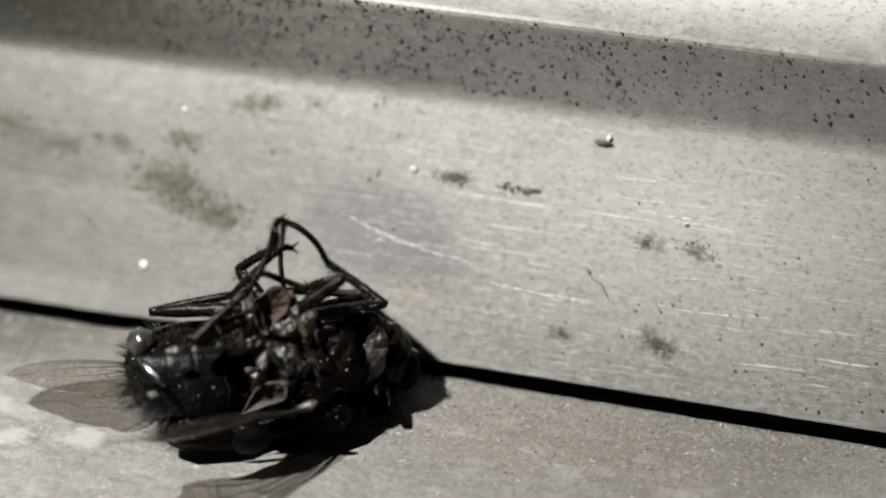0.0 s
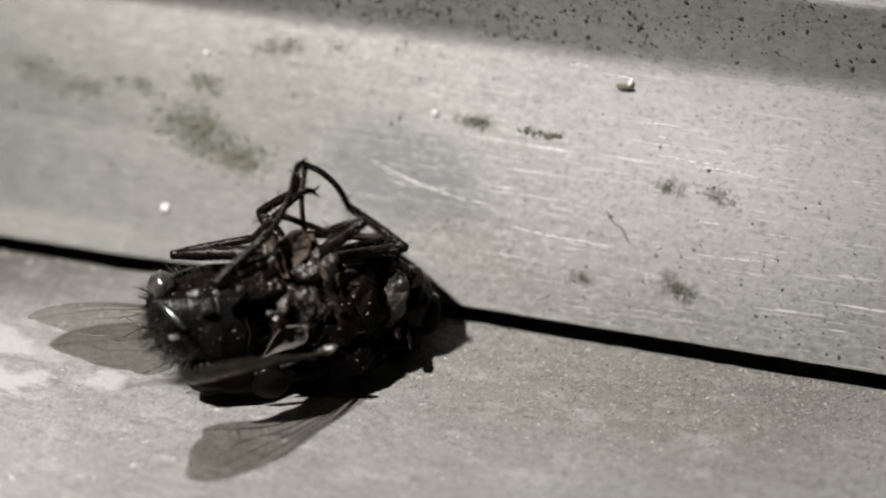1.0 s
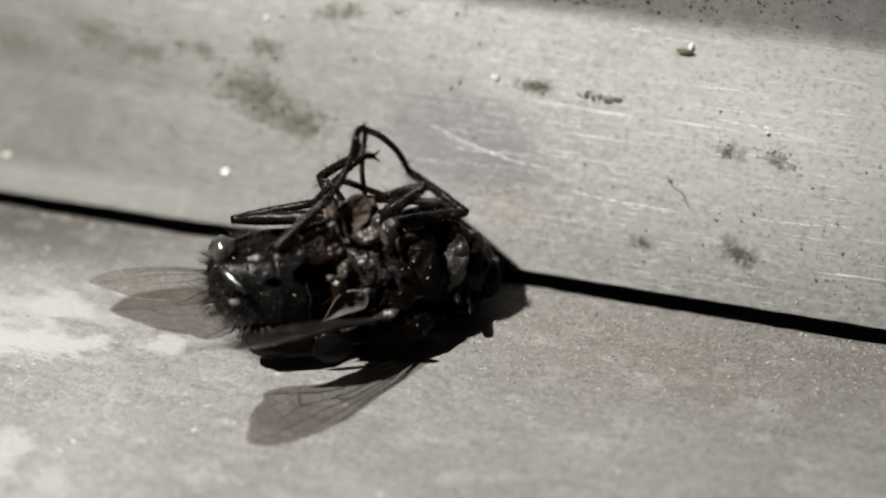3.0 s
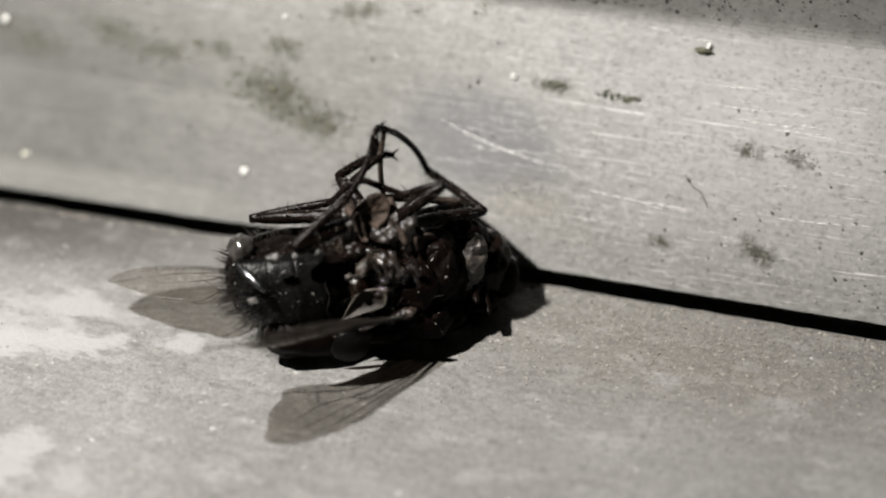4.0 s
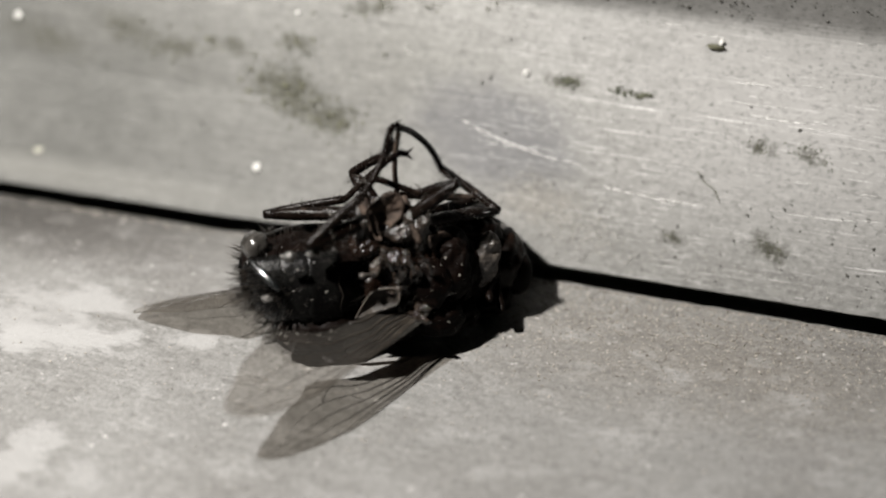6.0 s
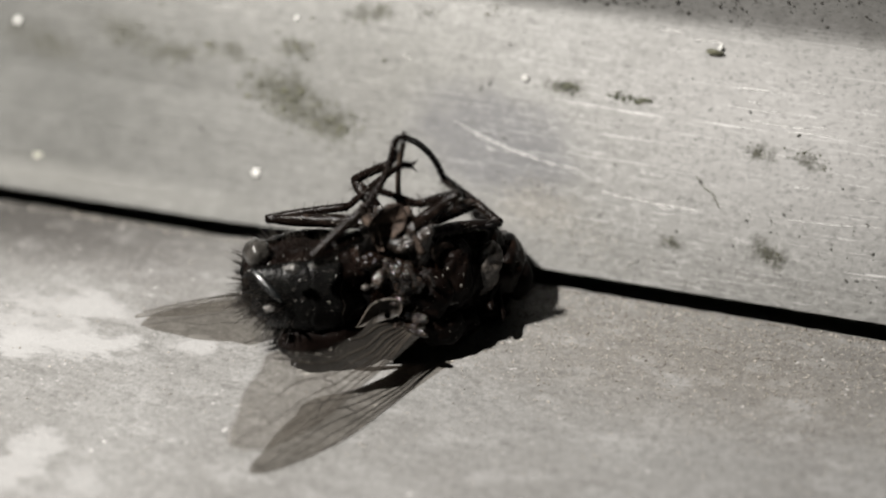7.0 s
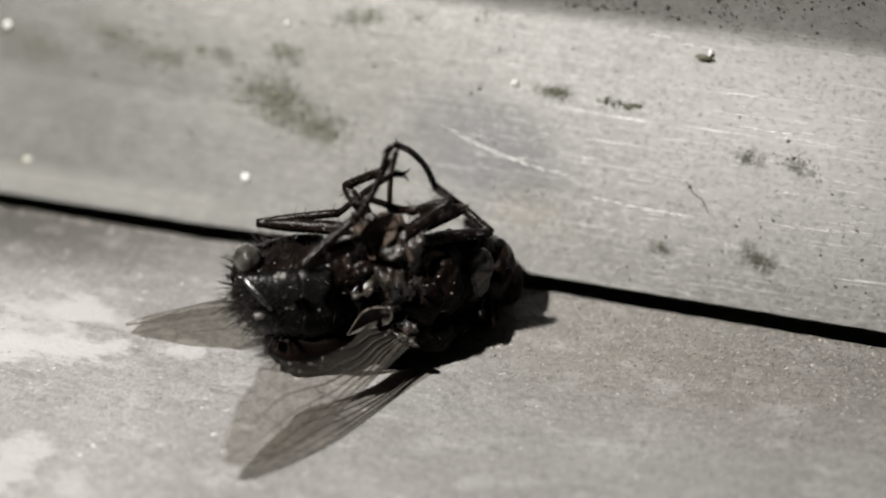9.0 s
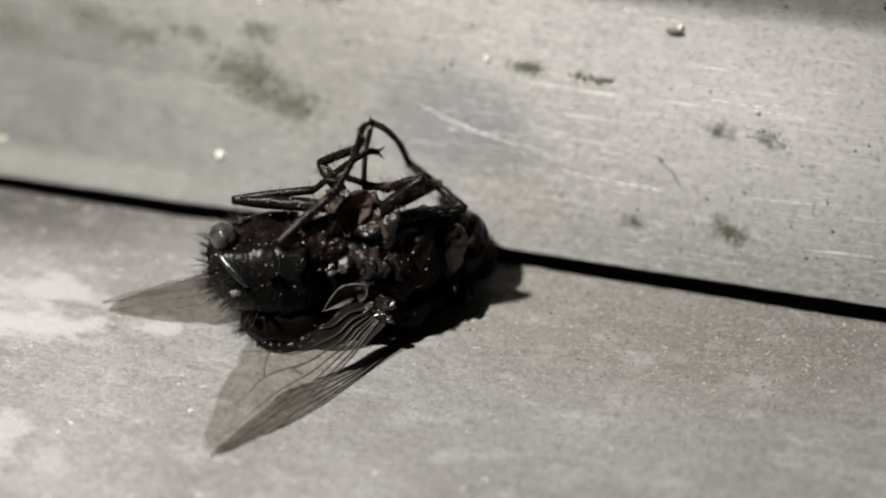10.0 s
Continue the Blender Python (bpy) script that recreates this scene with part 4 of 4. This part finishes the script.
BARE = plain("bare_metal", (0.42, 0.415, 0.40), (0.60, 0.59, 0.57), 5.0, 0.3, Metallic=0.4)
for line, r in (
    ([(-0.60, 4.33), (0.61, 3.96), (1.60, 3.68), (2.78, 3.45), (4.30, 3.36)], 0.016),
    ([(-0.07, 4.04), (1.02, 3.79), (1.80, 3.64)], 0.012),
    ([(4.58, 2.80), (5.72, 2.71), (7.03, 2.67), (8.08, 2.65)], 0.016),
    ([(6.29, 2.67), (6.77, 2.59), (7.24, 2.56)], 0.014),
    ([(8.41, 6.77), (9.15, 6.81), (9.74, 6.82)], 0.020),
    ([(8.75, 5.82), (10.05, 5.77), (11.33, 5.82)], 0.018),
    ([(10.26, 5.63), (11.36, 5.67), (12.27, 5.70)], 0.014),
    ([(8.84, 6.43), (9.49, 6.38)], 0.016),
    ([(6.70, 8.14), (8.19, 8.14)], 0.016),
    ([(10.44, 2.84), (12.00, 2.87), (13.26, 2.96)], 0.012),
    ([(10.63, 3.90), (11.64, 3.92)], 0.016),
    ([(12.76, 3.82), (13.85, 3.86)], 0.014),
    ([(5.56, 8.30), (6.77, 8.30)], 0.013),
    ([(8.51, 6.16), (9.53, 6.16), (10.35, 6.22)], 0.012),
    ([(10.95, 5.92), (11.97, 5.88)], 0.014),
    ([(0.28, 3.62), (1.62, 3.61), (2.74, 3.67)], 0.010),
    ([(12.89, 3.01), (13.98, 3.04)], 0.013),
    ([(10.40, 7.03), (11.69, 7.01)], 0.010),
    ([(11.25, 8.63), (12.72, 8.59)], 0.012),
    ([(-2.53, 6.20), (-2.19, 6.10)], 0.018),
):
    pts = [on_face(a, b, -0.2 * r) for a, b in line]
    fine = smooth_line(pts, 12)
    tube(bm := bmesh.new(), fine, [1.35 * r * (0.05 + 0.95 * abs(math.sin(1.7 * k + 7 * q.x))) * min(1.0, 0.06 + 0.16 * min(k, len(fine) - 1 - k)) for k, q in enumerate(fine)], 5)
    part("scratch", bm, BARE, frame_bar, "bright bare-metal scratch")


dust = []
for _ in range(13000):
    x, y = rng.uniform(-1, 20), -0.45 - abs(rng.gauss(0, 2.4))
    dust.append((Vector((x, y, 0)), (0, 0, 1), min(0.065, 0.024 * rng.lognormvariate(0, 0.5))))
for _ in range(900):
    x = rng.uniform(-18, 20)
    dust.append((Vector((x, bend(x) - 0.50 - abs(rng.gauss(0, 0.12)), 0)), (0, 0, 1), min(0.09, 0.035 * rng.lognormvariate(0, 0.5))))
for _ in range(2600):
    dust.append((Vector((rng.uniform(-16, 16), -rng.uniform(0.6, 14), 0)), (0, 0, 1), min(0.06, 0.024 * rng.lognormvariate(0, 0.5))))
stuck = patch_face([(2.30, 2.35), (3.03, 1.91), (4.04, 1.51), (4.86, 1.08)], 2000, 0.60, 0.023)
stuck += patch_face([(3.71, 0.62), (6.82, 0.56), (10.51, 0.70), (13.27, 0.69)], 700, 0.5, 0.020)
SAND = plain("brown_dust", (0.045, 0.038, 0.030), (0.215, 0.200, 0.176), 6.0, 0.6)
PALE_SAND = plain("pale_sand", (0.058, 0.052, 0.043), (0.221, 0.211, 0.192), 9.0, 0.5)
grains("dust", dust, SAND, "fine brown grey dust grains lying on the sill", "dust")
stuck = [g for g in stuck if (g[0] - LIP).dot(FACE) > 0.2]
grains("dust", stuck, PALE_SAND, "pale sandy grains stuck to the frame", "dust")


def crumb(name, at, up, size, mat, label, category="crumb"):
    bm = bmesh.new()
    bmesh.ops.create_icosphere(bm, subdivisions=2, radius=1.0)
    turn = Vector((0, 0, 1)).rotation_difference(Vector(up))
    for v in bm.verts:
        k = 1 + 0.35 * noise.noise(v.co * 1.7 + Vector(at))
        v.co = Vector(at) + turn @ Vector((v.co.x * size[0] * k, v.co.y * size[1] * k, (v.co.z + 0.7) * size[2] * k))
    return tagged(part(name, bm, mat, smooth=False), label, category)


for (x, s), d in (((-6.77, 1.60), 0.15), ((1.63, 6.06), 0.11), ((-15.75, 5.38), 0.13), ((-6.25, 6.87), 0.08)):
    crumb("white_crumb", on_face(x, s), FACE_N, (d, d, d * 0.6), CRUMB, "tiny white crumb stuck to the frame")
x, s = (-14.27, 1.02)
crumb("pale_flake", on_face(x, s), FACE_N, (0.36, 0.17, 0.05), STRAW, "pale straw flake on the frame", "flake")
x, s = (7.65, 7.80)
crumb("debris", on_face(x, s), FACE_N, (0.30, 0.10, 0.10), ALGAE, "dark bit of debris on the frame", "debris")
crumb("white_crumb", on_face(x + 0.18, s + 0.18), FACE_N, (0.08, 0.12, 0.07), CRUMB, "pale crumb beside dark debris")

line = smooth_line([on_face(x, s, 0.03) for x, s in [(7.7, 3.77), (7.87, 3.57), (8.02, 3.41), (8.28, 3.29), (8.42, 3.11), (8.58, 2.86)]], 6)
tagged(part("fibre", tube(bmesh.new(), line, [0.010 + 0.006 * abs(math.sin(1.3 * k)) for k in range(len(line))], 6), ALGAE), "thin dark curled fibre stuck to the frame", "fibre")


# ---- what moves: the fly rolls over a little, its wings come down ----
def between(a, b, t):
    axis, angle = (a.to_quaternion().inverted() @ b.to_quaternion()).to_axis_angle()
    angle = angle - 2 * math.pi if angle > math.pi else angle
    turn = a.to_3x3() @ Matrix.Rotation(angle * t, 3, axis)
    return Matrix.Translation(a.translation + (b.translation - a.translation) * t) @ turn.to_4x4()


def motions():
    still = [(0.0, 0.0), (5.0, 0.0), (5.6, 0.03), (6.8, 0.72), (7.0, 0.75), (7.5, 0.82), (8.0, 0.90), (8.5, 1.0), (9.0, 1.06), (9.5, 1.15), (10.0, 1.17)]
    walk(fly, [(t, FLY_HOME @ between(Matrix(), FLY_SHIFT, k)) for t, k in still])
    for limb_, turn in LEG_TURNS:
        home = Matrix.Translation(limb_.location)
        walk(limb_, [(t, home @ between(Matrix(), turn, k)) for t, k in still])
    up = wing_pose((0.76, -1.92, 1.83), (-6.25, -5.15, 3.96), (-1.11, 0.29, -0.94))
    first = wing_pose((0.79, -1.93, 1.84), (-6.24, -5.35, 3.56), (-1.09, 1.49, 0.95))
    walk(wing_near, [
        (0.0, up),
        (4.3, up),
        (5.0, between(up, first, 0.4)),
        (5.3, first),
        (5.5, wing_pose((0.82, -1.88, 1.78), (-6.14, -5.55, 3.22), (-1.13, 1.51, 0.98))),
        (5.7, wing_pose((0.82, -1.80, 1.81), (-6.08, -5.73, 2.58), (-1.14, 1.70, 1.97))),
        (6.8, wing_pose((0.66, -1.90, 1.84), (-6.05, -6.32, 1.69), (-1.45, 1.17, 3.31))),
        (8.0, wing_pose((0.62, -1.92, 1.81), (-6.06, -6.39, 1.73), (-1.50, 1.14, 3.33))),
        (10.0, wing_pose((0.72, -1.99, 1.82), (-5.83, -6.53, 1.24), (-1.18, 0.40, 4.31))),
    ])
    up = wing_pose((-0.66, 1.12, 0.89), (-8.66, 1.63, 1.32), (-0.87, -2.73, 1.84))
    first = wing_pose((-0.64, 1.02, 0.86), (-8.63, 1.43, 1.05), (-0.82, -2.73, 2.35))
    walk(wing_far, [
        (0.0, up),
        (4.3, up),
        (5.0, between(up, first, 0.55)),
        (5.3, first),
        (5.5, wing_pose((-0.56, 1.04, 0.86), (-8.53, 1.32, 0.64), (-0.71, -2.40, 2.85))),
        (5.7, wing_pose((-0.45, 1.04, 0.92), (-8.39, 1.09, 0.31), (-0.62, -2.36, 2.98))),
        (6.8, wing_pose((-0.38, 1.04, 0.95), (-8.33, 0.95, 0.19), (-0.59, -2.16, 3.28))),
        (8.0, wing_pose((-0.37, 1.06, 0.97), (-8.32, 0.76, 0.17), (-0.52, -2.04, 3.48))),
        (10.0, wing_pose((-0.37, 1.12, 0.98), (-8.29, 0.72, 0.10), (-0.59, -1.65, 3.81))),
    ])


FLY_SHIFT = pose(0.065 * MM, 0.085 * MM, 0.012 * MM, 7.42, 0.95, 0.23)
LEG_TURNS = [
    (leg_hind_far, pose(0, 0, 0, -0.5, 0.8, -1.7)),
    (leg_hind_near, pose(0, 0, 0, -2.3, 1.3, 0.2)),
    (leg_mid_far, pose(0, 0, 0, -0.2, 1.0, 1.5)),
    (leg_mid_near, pose(0, 0, 0, -4.4, -4.0, 1.0)),
    (leg_front_near, pose(0, 0, 0, -5.7, 2.0, -1.2)),
    (leg_front_far, pose(0, 0, 0, -0.8, 2.0, 6.2)),
]
motions()
